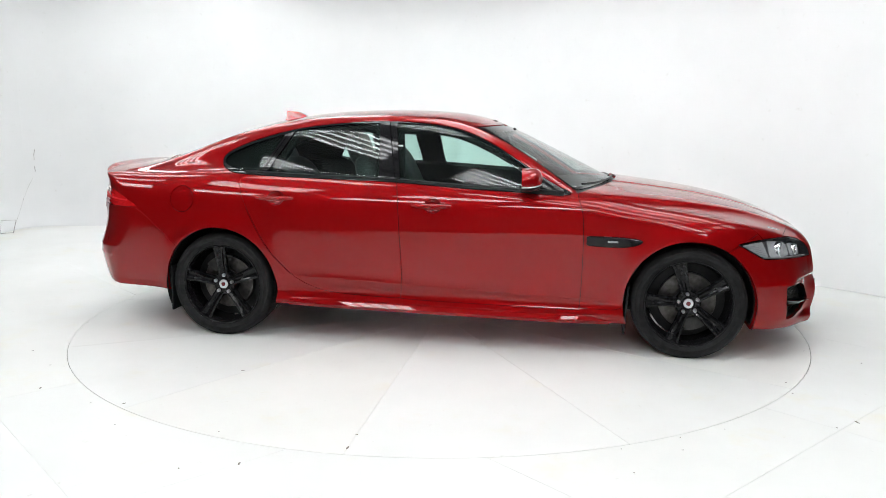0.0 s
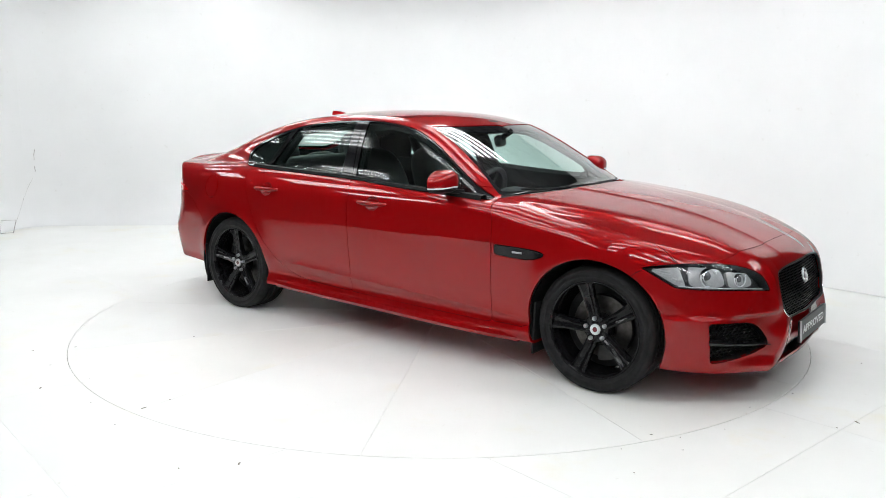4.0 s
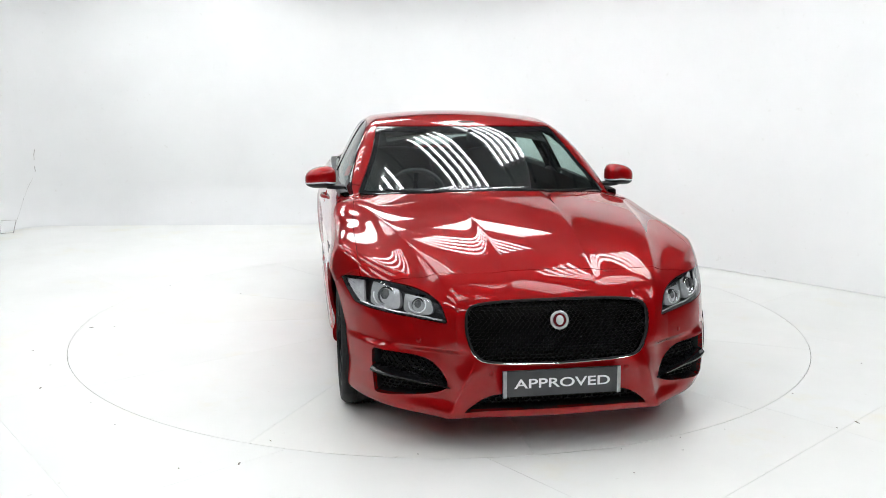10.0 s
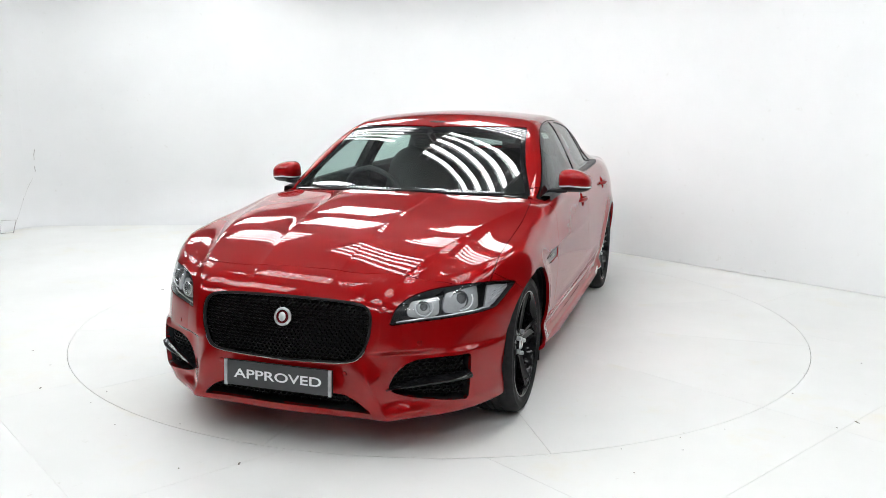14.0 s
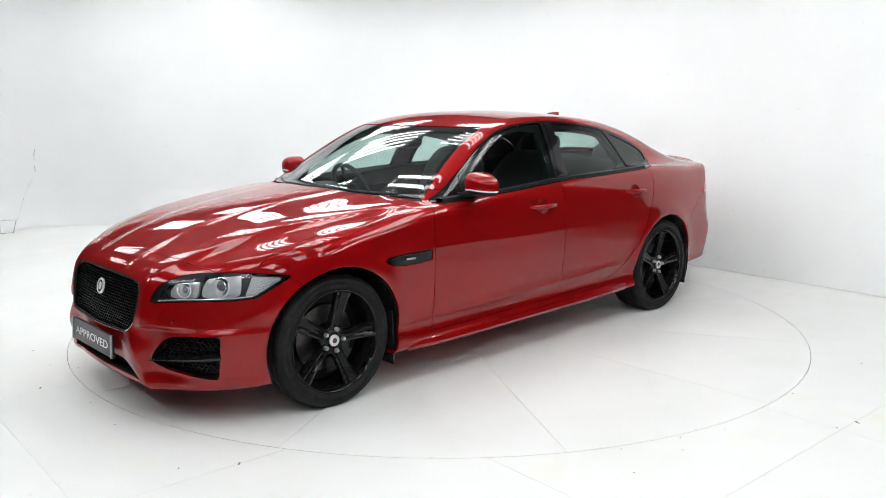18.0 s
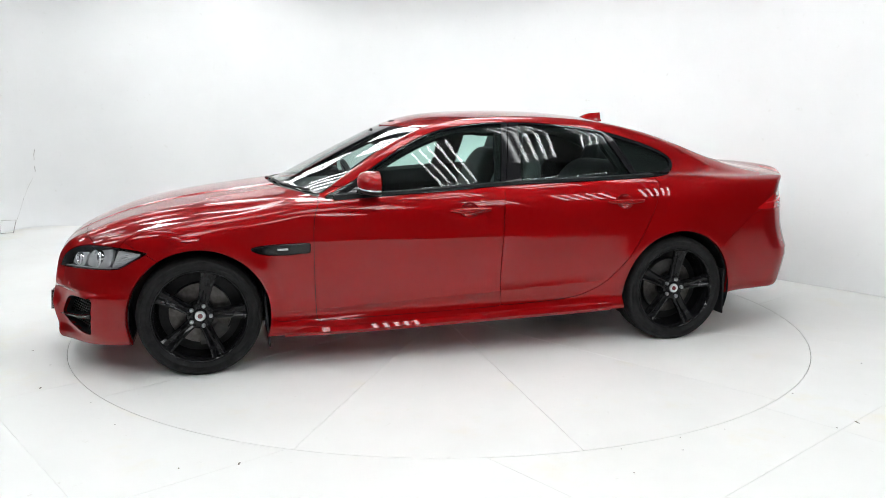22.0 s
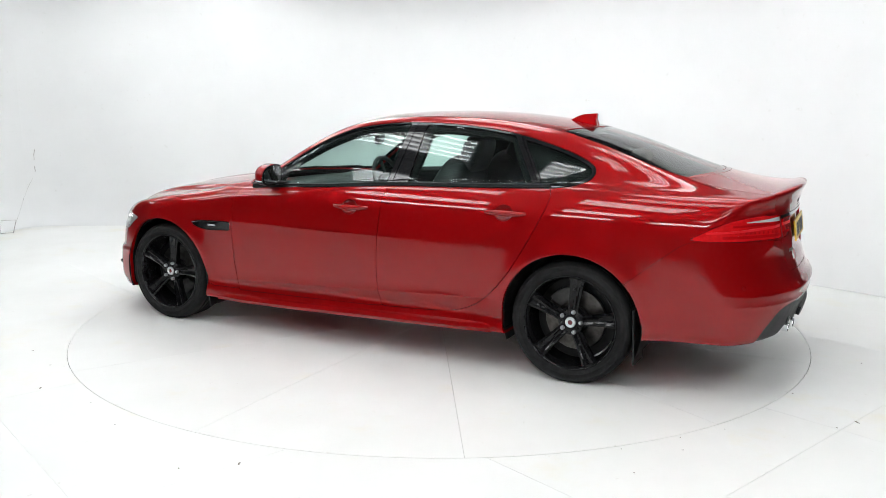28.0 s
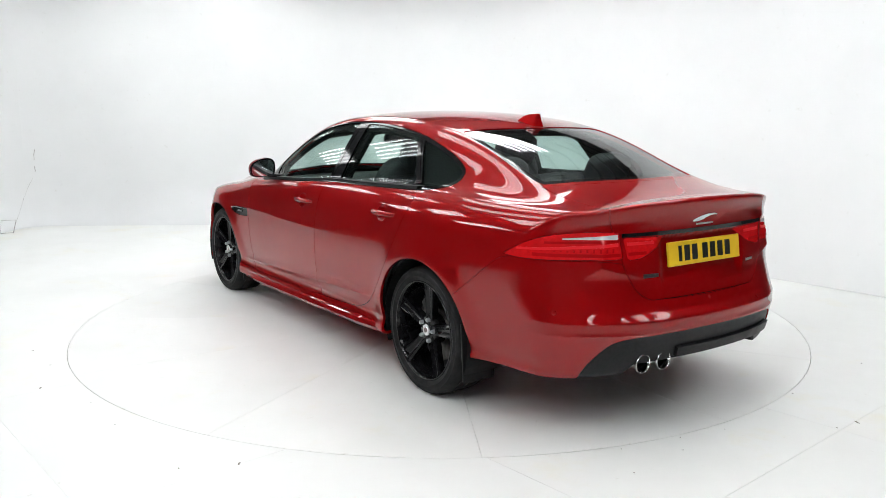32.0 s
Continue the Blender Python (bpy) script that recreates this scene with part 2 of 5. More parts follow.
wall_ribbon("wall_east", fine[at_east:], "flat white painted studio wall meeting the floor sharply")

# the dark hall round the studio
bm = box_bm(-16, 16, -18, 14, HALL_TOP, HALL_TOP + 0.1)
tagged(part("ceiling", bm, ROOF_SHEET), "grey corrugated hall roof above the studio", "ceiling", kind="structure")
for k in range(30):
    rib = part("roof_rib", box_bm(-14, 14, -0.02, 0.02, -0.06, -0.002), STEEL_GREY, None)
    rib.matrix_basis = Matrix.Translation((*(OFF * (-10.5 + 0.7 * k)), HALL_TOP)) @ pose(0, 0, 0, 0, 0, math.degrees(math.atan2(ALONG.y, ALONG.x)))
    tagged(rib, "grey steel roof rib under the hall roof", "roof rib", "roof ribs")
# unseen walls, added; the south one stands closer to shape the doors' reflections
for name, bx in (("hall_wall_west", (-16.1, -16, -18, 14)), ("hall_wall_east", (16, 16.1, -18, 14)), ("hall_wall_south", (-16, 16, -12.1, -12)), ("hall_wall_north", (-16, 16, 14, 14.1))):
    tagged(part(name, box_bm(*bx, 0, HALL_TOP), HALL_WALL), "unseen grey hall wall added beyond the studio", "wall", kind="structure")
tagged(part("ground", box_bm(-16, 16, -18, 14, -0.20, -0.10), CONCRETE), "grey concrete hall floor round the studio", "floor", kind="structure")


# ---- lights ----
def fixture(length, tubes, pitch, label, place):
    """A hanging batten with bare tubes."""
    base = tagged(new("ceiling_light"), label, "ceiling light", "ceiling lights")
    base.matrix_basis = place
    wide = pitch * (tubes - 1) / 2 + 0.06
    for k in range(tubes):
        t = part("tube", lathe_bm([(0, -length / 2), (0.019, -length / 2), (0.019, length / 2), (0, length / 2)], 10, "X"), TUBE_GLOW, base)
        t.location = (0, pitch * (k - (tubes - 1) / 2), 0.012)
        spine = part("spine", box_bm(-length / 2 - 0.03, length / 2 + 0.03, -0.022, 0.022, 0.034, 0.062, 0.005), REFLECTOR, base)
        spine.location = (0, pitch * (k - (tubes - 1) / 2), 0)
    for s in (-1, 1):
        part("end_cap", box_bm(s * length / 2 - 0.012, s * length / 2 + 0.012, -wide, wide, 0.0, 0.036, 0.004), REFLECTOR, base)
        part("cross_bar", box_bm(s * length * 0.4 - 0.02, s * length * 0.4 + 0.02, -wide, wide, 0.064, 0.084, 0.003), REFLECTOR, base)
        part("drop_wire", tube_bm([(s * length * 0.4, 0, 0.06), (s * length * 0.4, 0, HALL_TOP - place.translation.z)], 0.004, 6), STEEL_GREY, base)
    return base


TURN = math.degrees(math.atan2(ALONG.y, ALONG.x))
BANKS = [(n, d + shift) for n, shift, ds in ((1.25, 0.0, (-3.1, -0.6, 1.9, 4.4)), (0.35, -0.35, (-4.1, -1.9, 0.3, 2.4, 4.9)), (-0.75, 0.05, (-5.1, -2.5, 0.0, 2.5, 5.0)), (-2.10, 0.0, (-5.1, -2.6, -0.1, 2.4, 4.9)), (-3.50, 0.0, (-5.1, -2.6, -0.1, 2.4, 4.9, 7.4)), (-5.05, 0.0, (-2.6, -0.1, 2.4, 4.9))) for d in ds]
first_light = None
for n, d in BANKS:
    q = spot(d, n)
    place = pose(q.x, q.y, LIGHT_Z, 0, 0, TURN)
    if first_light is None:
        first_light = fixture(1.5, 5, 0.115, "hanging white fixture with five fluorescent tubes", place)
    else:
        copy_thing(first_light, place)

# ---- floor: square boards round the turntable, each a piece of its own ----
floor = tagged(part("floor", lathe_bm([(RADIUS + GAP, -0.10), (RADIUS + GAP, -0.006), (7.2, -0.006)], 160, "Z"), JOINT, None), "white painted studio floor boards with dirty joints", "floor", kind="structure")
A0, B0, A_STEP, B_STEP = 0.02, -0.14, 1.485, 1.505


def board_bm(a0, a1, b0, b1):
    """A board between two lines off and two lines along, cut round the turntable."""
    g = 0.0008
    a0, a1, b0, b1 = a0 + g, a1 - g, b0 + g, b1 - g
    c = [spot(b, a) for a, b in ((a0, b0), (a0, b1), (a1, b1), (a1, b0))]
    rr = [q.length for q in c]
    mid = (c[0] + c[2]) / 2
    if max(rr) < RADIUS:
        return None
    if mid.length > RADIUS + 1.1:
        bm = bmesh.new()
        top = [bm.verts.new((q.x, q.y, 0.0)) for q in c]
        low = [bm.verts.new((q.x, q.y, -0.10)) for q in c]
        bm.faces.new(top)
        for k in range(4):
            j = (k + 1) % 4
            bm.faces.new((top[k], low[k], low[j], top[j]))
        bmesh.ops.recalc_face_normals(bm, faces=bm.faces)
        return bm
    n = 36
    grid = [spot(b0 + (b1 - b0) * i / n, a0 + (a1 - a0) * j / n) for i in range(n + 1) for j in range(n + 1)]
    p = np.array([(q.x, q.y, 0.0) for q in grid])
    tri = []
    for i in range(n):
        for j in range(n):
            k = i * (n + 1) + j
            tri += [(k, k + n + 1, k + n + 2), (k, k + n + 2, k + 1)]
    (p, tri), _ = split(p, np.array(tri), RADIUS + GAP - np.hypot(p[:, 0], p[:, 1]))
    if not len(tri):
        return None
    bm = bmesh.new()
    vs = [bm.verts.new(tuple(v)) for v in p]
    for t in tri.tolist():
        bm.faces.new([vs[k] for k in t])
    rim = [e for e in bm.edges if len(e.link_faces) == 1]
    made = bmesh.ops.extrude_edge_only(bm, edges=rim)
    bmesh.ops.translate(bm, vec=(0, 0, -0.006), verts=[v for v in made["geom"] if isinstance(v, bmesh.types.BMVert)])
    bmesh.ops.recalc_face_normals(bm, faces=bm.faces)
    if sum(f.normal.z for f in bm.faces) < 0:
        bmesh.ops.reverse_faces(bm, faces=bm.faces)
    return bm


turntable = tagged(new("turntable"), "round white revolving floor platform of wedge plates", "turntable")
# ---- the car's skin: one smooth shell, as an implicit shape in the car's own space ----
# x forward from the middle between the axles, y to its left, z up from the ground
AXLE_X, WHEEL_R, ARCH_R = 1.48, 0.343, 0.388


class Curve:
    """A natural cubic spline through (x, value) pairs, tabulated."""

    def __init__(self, *pairs):
        pairs = sorted(pairs)
        x = np.array([p[0] for p in pairs], float)
        y = np.array([p[1] for p in pairs], float)
        n = len(x)
        h = np.diff(x)
        a = np.zeros((n, n))
        r = np.zeros(n)
        a[0, 0] = a[-1, -1] = 1
        for i in range(1, n - 1):
            a[i, i - 1], a[i, i], a[i, i + 1] = h[i - 1], 2 * (h[i - 1] + h[i]), h[i]
            r[i] = 6 * ((y[i + 1] - y[i]) / h[i] - (y[i] - y[i - 1]) / h[i - 1])
        m = np.linalg.solve(a, r)
        self.at = np.linspace(x[0], x[-1], 1600)
        i = np.clip(np.searchsorted(x, self.at) - 1, 0, n - 2)
        d, e = self.at - x[i], x[i + 1] - self.at
        self.value = (m[i] * e ** 3 + m[i + 1] * d ** 3) / (6 * h[i]) + (y[i] / h[i] - m[i] * h[i] / 6) * e + (y[i + 1] / h[i] - m[i + 1] * h[i] / 6) * d

    def __call__(self, x):
        a, v = self.at, self.value
        out = np.interp(x, a, v)
        out = out + np.minimum(x - a[0], 0) * (v[1] - v[0]) / (a[1] - a[0])
        return out + np.maximum(x - a[-1], 0) * (v[-1] - v[-2]) / (a[-1] - a[-2])


def smax(a, b, k):
    h = np.clip(0.5 + 0.5 * (a - b) / k, 0, 1)
    return b + (a - b) * h + k * h * (1 - h)


def smin(a, b, k):
    return -smax(-a, -b, k)


def ease(a, b, x):
    t = np.clip((x - a) / (b - a), 0, 1)
    return t * t * (3 - 2 * t)


GREENHOUSE_TOP = Curve((1.30, 0.83), (1.02, 1.012), (0.928, 1.060), (0.728, 1.161), (0.529, 1.259), (0.332, 1.350), (0.136, 1.420), (-0.05, 1.453), (-0.253, 1.466), (-0.486, 1.470), (-0.72, 1.463), (-0.953, 1.446), (-1.188, 1.413), (-1.423, 1.363), (-1.661, 1.292), (-1.901, 1.204), (-2.142, 1.100), (-2.4, 0.97))
GREENHOUSE_DROP = Curve((1.2, 0.26), (0.7, 0.235), (0.3, 0.175), (-0.2, 0.125), (-0.8, 0.115), (-1.3, 0.130), (-1.9, 0.185), (-2.3, 0.20))
GLASS_PLAN = Curve((1.4, 0.66), (0.8, 0.795), (0.4, 0.838), (0.0, 0.852), (-0.6, 0.842), (-1.0, 0.815), (-1.4, 0.762), (-1.8, 0.695), (-2.2, 0.61), (-2.5, 0.53))
BODY_PLAN = Curve((2.6, 0.715), (2.2, 0.835), (2.0, 0.887), (1.75, 0.927), (1.48, 0.938), (1.0, 0.938), (0.4, 0.938), (-0.3, 0.938), (-1.0, 0.938), (-1.48, 0.936), (-1.75, 0.915), (-2.05, 0.872), (-2.3, 0.83), (-2.7, 0.74))
SECTION = Curve((0.0, 0.10), (0.15, 0.045), (0.22, 0.024), (0.27, 0.028), (0.32, 0.042), (0.37, 0.032), (0.43, 0.018), (0.55, 0.005), (0.66, 0.0), (0.76, 0.002), (0.86, 0.014), (0.94, 0.034), (1.0, 0.062), (1.08, 0.115), (1.3, 0.30))
TOP_CENTRE = Curve((2.6, 0.36), (2.40, 0.59), (2.32, 0.665), (2.22, 0.735), (2.10, 0.795), (1.98, 0.845), (1.80, 0.903), (1.56, 0.955), (1.24, 1.002), (1.0, 1.03), (0.7, 1.055), (0.2, 1.09), (-0.6, 1.13), (-1.3, 1.15), (-1.8, 1.135), (-2.142, 1.10), (-2.3, 1.09), (-2.45, 1.078), (-2.52, 1.076), (-2.7, 1.06))
TOP_DROP = Curve((2.5, 0.22), (2.0, 0.16), (1.5, 0.135), (1.0, 0.13), (0.6, 0.12), (-1.3, 0.12), (-1.9, 0.13), (-2.2, 0.10), (-2.6, 0.085))
NOSE = Curve((0.05, 2.24), (0.16, 2.305), (0.25, 2.325), (0.34, 2.332), (0.45, 2.322), (0.55, 2.305), (0.65, 2.279), (0.75, 2.225), (0.9, 2.10), (1.2, 1.8))
NOSE_SWEEP = Curve((-0.5, 0.067), (-0.35, 0.021), (-0.2, 0.008), (0.0, 0.0), (0.2, 0.008), (0.35, 0.021), (0.5, 0.067), (0.62, 0.14), (0.72, 0.218), (0.80, 0.313), (0.88, 0.452), (1.0, 0.77))
TAIL = Curve((0.05, -2.40), (0.2, -2.50), (0.30, -2.555), (0.42, -2.592), (0.48, -2.606), (0.53, -2.613), (0.56, -2.611), (0.585, -2.594), (0.61, -2.581), (0.66, -2.562), (0.72, -2.550), (0.80, -2.543), (0.90, -2.525), (0.98, -2.522), (1.04, -2.538), (1.10, -2.57), (1.25, -2.62))
TAIL_CORNER = Curve((0.05, -2.40), (0.2, -2.50), (0.30, -2.555), (0.42, -2.592), (0.53, -2.607), (0.62, -2.582), (0.72, -2.553), (0.80, -2.543), (0.90, -2.525), (0.98, -2.522), (1.04, -2.538), (1.10, -2.57), (1.25, -2.62))
TAIL_SWEEP = Curve((-0.4, 0.034), (-0.25, 0.012), (0.0, 0.0), (0.25, 0.012), (0.4, 0.034), (0.55, 0.078), (0.66, 0.135), (0.75, 0.21), (0.82, 0.31), (0.88, 0.45), (1.0, 0.8))
UNDER = Curve((2.6, 0.15), (2.2, 0.165), (1.8, 0.195), (1.0, 0.195), (0.0, 0.207), (-1.0, 0.228), (-1.5, 0.25), (-1.9, 0.283), (-2.3, 0.288), (-2.7, 0.30))
POWER_LINE = Curve((2.4, 0.18), (2.1, 0.20), (1.6, 0.235), (1.0, 0.285), (0.6, 0.31))
CREST_LINE = Curve((2.4, 0.42), (2.1, 0.505), (1.7, 0.625), (1.3, 0.715), (1.0, 0.775), (0.6, 0.80))


def flare(x, z):
    """Raised lips round the wheel openings."""
    out = 0.0
    for ax in (AXLE_X, -AXLE_X):
        r = np.hypot(x - ax, z - 0.335)
        out = out + 0.016 * np.exp(-((r - ARCH_R) / 0.075) ** 2) * ease(0.12, 0.3, z)
    return out


def ridge(d, w):
    """1 on a line, with a sharp crest, falling to 0 at the distance w."""
    t = np.maximum(0, 1.03 - np.sqrt((d / w) ** 2 + 0.0009))
    return t * t


def fold(d, w):
    """A sharp fold at 0: flat before it, dropping off after it and slowly coming back."""
    u = (d + np.sqrt(d * d + 3e-5)) / (2 * w)
    return u * np.exp(1 - u)


def top_surface(x, ay):
    z = TOP_CENTRE(x) - TOP_DROP(x) * ay ** 2.2
    hood = ease(0.7, 1.0, x) * (1 - ease(2.17, 2.3, x))
    z = z + 0.015 * ease(-2.40, -2.52, x) * ease(0.66, 0.54, ay)
    crest = ay - CREST_LINE(x)
    z = z - hood * (0.0045 * fold(ay - POWER_LINE(x), 0.055) + 0.019 * fold(crest, 0.08) * ease(0.85, 1.3, x))
    # the hood swells a little up to its crest
    return z + hood * 0.013 * np.exp(-(np.minimum(crest, 0) / 0.16) ** 2)


INTAKE_DEPTH = Curve((0.0, 0.0), (0.30, 0.0), (0.41, 0.004), (0.47, 0.020), (0.54, 0.016), (0.62, 0.006), (0.70, -0.014), (0.79, -0.036), (0.86, -0.018), (0.91, 0.0), (1.2, 0.0))


def nose_relief(ay, z):
    """Ridges that run from the foot of the grille out to the chin, the hollow between them and the intake pockets."""
    at = 0.380 + (0.43 - z) * 0.40
    fade = ease(0.50, 0.34, z)
    shelf = (INTAKE_DEPTH(np.minimum(ay, 1.1)) + 0.012 * ease(0.44, 0.52, ay) * ease(0.885, 0.83, ay)) * ease(0.482, 0.452, z) * ease(0.195, 0.255, z)
    crest = ridge(np.where(ay > at, (ay - at) * 1.5, ay - at), 0.15)
    beside = np.maximum(0, 1 - np.sqrt(((ay - 0.445) / 0.085) ** 2 + 0.003)) * ease(0.40, 0.52, z) * ease(0.80, 0.70, z)
    return -shelf + fade * (0.022 * crest - 0.012 * ease(at, at - 0.16, ay)) + 0.017 * beside


def skin(x, y, z):
    """Below 0 inside the car."""
    ay = np.sqrt(y * y + 1e-6)
    line = 0.0035 * ridge(z - (0.735 + 0.012 * x), 0.06) * ease(-0.75, 0.3, x) * ease(1.0, 0.85, x) + 0.0115 * ridge(z - (0.383 - 0.044 * x), 0.062) * ease(1.15, 0.85, x) * ease(-1.15, -0.7, x)
    side = ay - (BODY_PLAN(x) - SECTION(z) + flare(x, z) + line)
    top = z - top_surface(x, ay)
    body = smax(side, top, 0.042 + 0.033 * ease(0.7, 1.1, x))
    body = smax(body, x - (NOSE(z) - NOSE_SWEEP(ay) + nose_relief(ay, z)), 0.05)
    corner = ease(0.38, 0.62, ay)
    bumper = 0.006 * ridge(z - 0.555, 0.05) + 0.004 * ridge(z - 0.50, 0.03)
    recess = 0.022 * ease(0.310, 0.255, ay) * ease(0.935, 0.915, z) * ease(0.68, 0.76, z)
    body = smax(body, (TAIL(z) * (1 - corner) + TAIL_CORNER(z) * corner + TAIL_SWEEP(ay)) + recess - bumper - x, 0.030)
    body = smax(body, UNDER(x) - z, 0.03)
    rise = np.maximum(z - 1.0, -0.04)
    glass_side = ay - (GLASS_PLAN(x) - 0.42 * rise - 0.30 * rise * np.abs(rise))
    roof = z - (GREENHOUSE_TOP(x) - GREENHOUSE_DROP(x) * ay ** 2.0)
    cabin = smax(glass_side, 0.85 * roof, 0.07)
    cabin = np.maximum(cabin, np.maximum(np.maximum(x - 1.28, -2.42 - x), 0.84 - z))
    blend = 0.012 + 0.10 * ease(-1.2, -1.75, x)
    return smin(body, cabin, blend)


def shell(nu=210, ncap=120, nv=600, spine=1.5, mid=0.62):
    """Grid of points on the skin, met by rays that fan out from the car's spine."""
    us, vs = [], []
    for k in range(ncap):
        us.append((-spine, -math.pi / 2 * (1 - k / ncap)))
    for k in range(nu):
        us.append((-spine + 2 * spine * k / (nu - 1), 0.0))
    for k in range(1, ncap + 1):
        us.append((spine, math.pi / 2 * k / ncap))
    u = np.array(us)
    v = np.arange(nv) * 2 * math.pi / nv
    ox = np.repeat(u[:, 0], nv)
    fan = np.repeat(u[:, 1], nv)
    vv = np.tile(v, len(u))
    d = np.stack([np.sin(fan), np.cos(fan) * np.cos(vv), np.cos(fan) * np.sin(vv)], 1)
    o = np.stack([ox, np.zeros_like(ox), np.full_like(ox, mid)], 1)
    lo, hi = np.full(len(ox), 0.1), np.full(len(ox), 1.7)
    for _ in range(26):
        m = (lo + hi) / 2
        p = o + d * m[:, None]
        inside = skin(p[:, 0], p[:, 1], p[:, 2]) < 0
        lo, hi = np.where(inside, m, lo), np.where(inside, hi, m)
    p = o + d * ((lo + hi) / 2)[:, None]
    rows = len(u)
    i, j = np.meshgrid(np.arange(rows - 1), np.arange(nv), indexing="ij")
    i, j = i.ravel(), j.ravel()
    a, b, c, e = i * nv + j, i * nv + (j + 1) % nv, (i + 1) * nv + (j + 1) % nv, (i + 1) * nv + j
    flip = (i + j) % 2 == 0
    t1 = np.where(flip[:, None], np.stack([a, e, c], 1), np.stack([a, e, b], 1))
    t2 = np.where(flip[:, None], np.stack([a, c, b], 1), np.stack([e, c, b], 1))
    return p, np.concatenate([t1, t2])[:, ::-1]


def skin_normals(p):
    h = 1.5e-3
    g = np.empty_like(p)
    for k in range(3):
        q, r = p.copy(), p.copy()
        q[:, k] += h
        r[:, k] -= h
        g[:, k] = skin(q[:, 0], q[:, 1], q[:, 2]) - skin(r[:, 0], r[:, 1], r[:, 2])
    return g / np.maximum(np.linalg.norm(g, axis=1), 1e-9)[:, None]


def split(p, tri, f):
    """Cuts triangles along the line f = 0. Returns the piece below 0 and the rest."""
    out = []
    neg = f < 0
    s = neg[tri].sum(1)
    crossing = tri[(s == 1) | (s == 2)]
    edge_ids, extra, cut = {}, [], []
    base = len(p)

    def mid(a, b):
        key = (a, b) if a < b else (b, a)
        if key not in edge_ids:
            t = f[key[0]] / (f[key[0]] - f[key[1]])
            t = min(max(t, 0.02), 0.98)
            extra.append(p[key[0]] + t * (p[key[1]] - p[key[0]]))
            edge_ids[key] = base + len(extra) - 1
        return edge_ids[key]

    inner, outer = [], []
    for t in crossing.tolist():
        k = [neg[i] for i in t]
        lone = k.index(True) if sum(k) == 1 else k.index(False)
        a, b, c = t[lone], t[(lone + 1) % 3], t[(lone + 2) % 3]
        ab, ac = mid(a, b), mid(a, c)
        one, two = [(a, ab, ac)], [(ab, b, c), (ab, c, ac)]
        if sum(k) == 1:
            inner += one
            outer += two
        else:
            inner += two
            outer += one
    pts = np.concatenate([p, np.array(extra)]) if extra else p
    blank = np.zeros((0, 3), int)
    low = np.concatenate([tri[s == 3], np.array(inner) if inner else blank]).astype(int)
    high = np.concatenate([tri[s == 0], np.array(outer) if outer else blank]).astype(int)
    return tidy(pts, low), tidy(pts, high)


def tidy(p, tri):
    used, inv = np.unique(tri.ravel(), return_inverse=True)
    return p[used], inv.reshape(-1, 3)


def rounded(points, rounds=2):
    """Corner-cut closed outline; a point given twice stays sharp."""
    p = [Vector(q) for q in points]
    for _ in range(rounds):
        out = []
        for k in range(len(p)):
            a, b = p[k], p[(k + 1) % len(p)]
            if (a - b).length < 1e-6:
                out.append(a)
                continue
            out += [a * 0.75 + b * 0.25, a * 0.25 + b * 0.75]
        p = out
    return np.array([tuple(q) for q in p])


def outline_distance(outline, a, b):
    """Signed distance of the points (a, b) to a closed outline, negative inside; far points get a large value."""
    lo, hi = outline.min(0) - 0.06, outline.max(0) + 0.06
    near = (a > lo[0]) & (a < hi[0]) & (b > lo[1]) & (b < hi[1])
    out = np.full(len(a), 1.0)
    q = np.stack([a[near], b[near]], 1)
    best = np.full(len(q), 1e9)
    inside = np.zeros(len(q), bool)
    n = len(outline)
    for k in range(n):
        s, e = outline[k], outline[(k + 1) % n]
        d = e - s
        if abs(d[0]) + abs(d[1]) < 1e-9:
            continue
        t = np.clip(((q - s) @ d) / (d @ d), 0, 1)
        best = np.minimum(best, np.hypot(*(q - s - t[:, None] * d).T))
        cross = (s[1] > q[:, 1]) != (e[1] > q[:, 1])
        if abs(d[1]) > 1e-12:
            inside ^= cross & (q[:, 0] < s[0] + d[0] * (q[:, 1] - s[1]) / d[1])
    out[near] = np.where(inside, -best, best)
    return out


def side_shape(outline):
    return lambda p: outline_distance(outline, p[:, 0], p[:, 2])


def top_shape(outline):
    return lambda p: np.where(p[:, 2] > 0.6, outline_distance(outline, p[:, 0], np.abs(p[:, 1])), 1.0)


def nose_shape(outline):
    """The outline lies on the nose: arc length round it from the middle, and height."""
    return lambda p: np.where(p[:, 0] > 1.55, outline_distance(outline, 0.84 * np.arctan2(np.abs(p[:, 1]), p[:, 0] - 1.5), p[:, 2]), 1.0)


def tail_shape(outline):
    return lambda p: np.where(p[:, 0] < -1.55, outline_distance(outline, 0.84 * np.arctan2(np.abs(p[:, 1]), -p[:, 0] - 1.5), p[:, 2]), 1.0)


def carve(mesh, shape, gap=0.0, side=0):
    """Takes the piece inside shape out of mesh, with a gap round it; side picks one flank."""
    p, tri = mesh
    f = shape(p)
    if side:
        f = np.where(p[:, 1] * side > 0.02, f, 1.0)
    inner, rest = split(p, tri, f + gap / 2)
    if gap:
        f = shape(rest[0])
        if side:
            f = np.where(rest[0][:, 1] * side > 0.02, f, 1.0)
        _, rest = split(rest[0], rest[1], f - gap / 2)
    return inner, rest


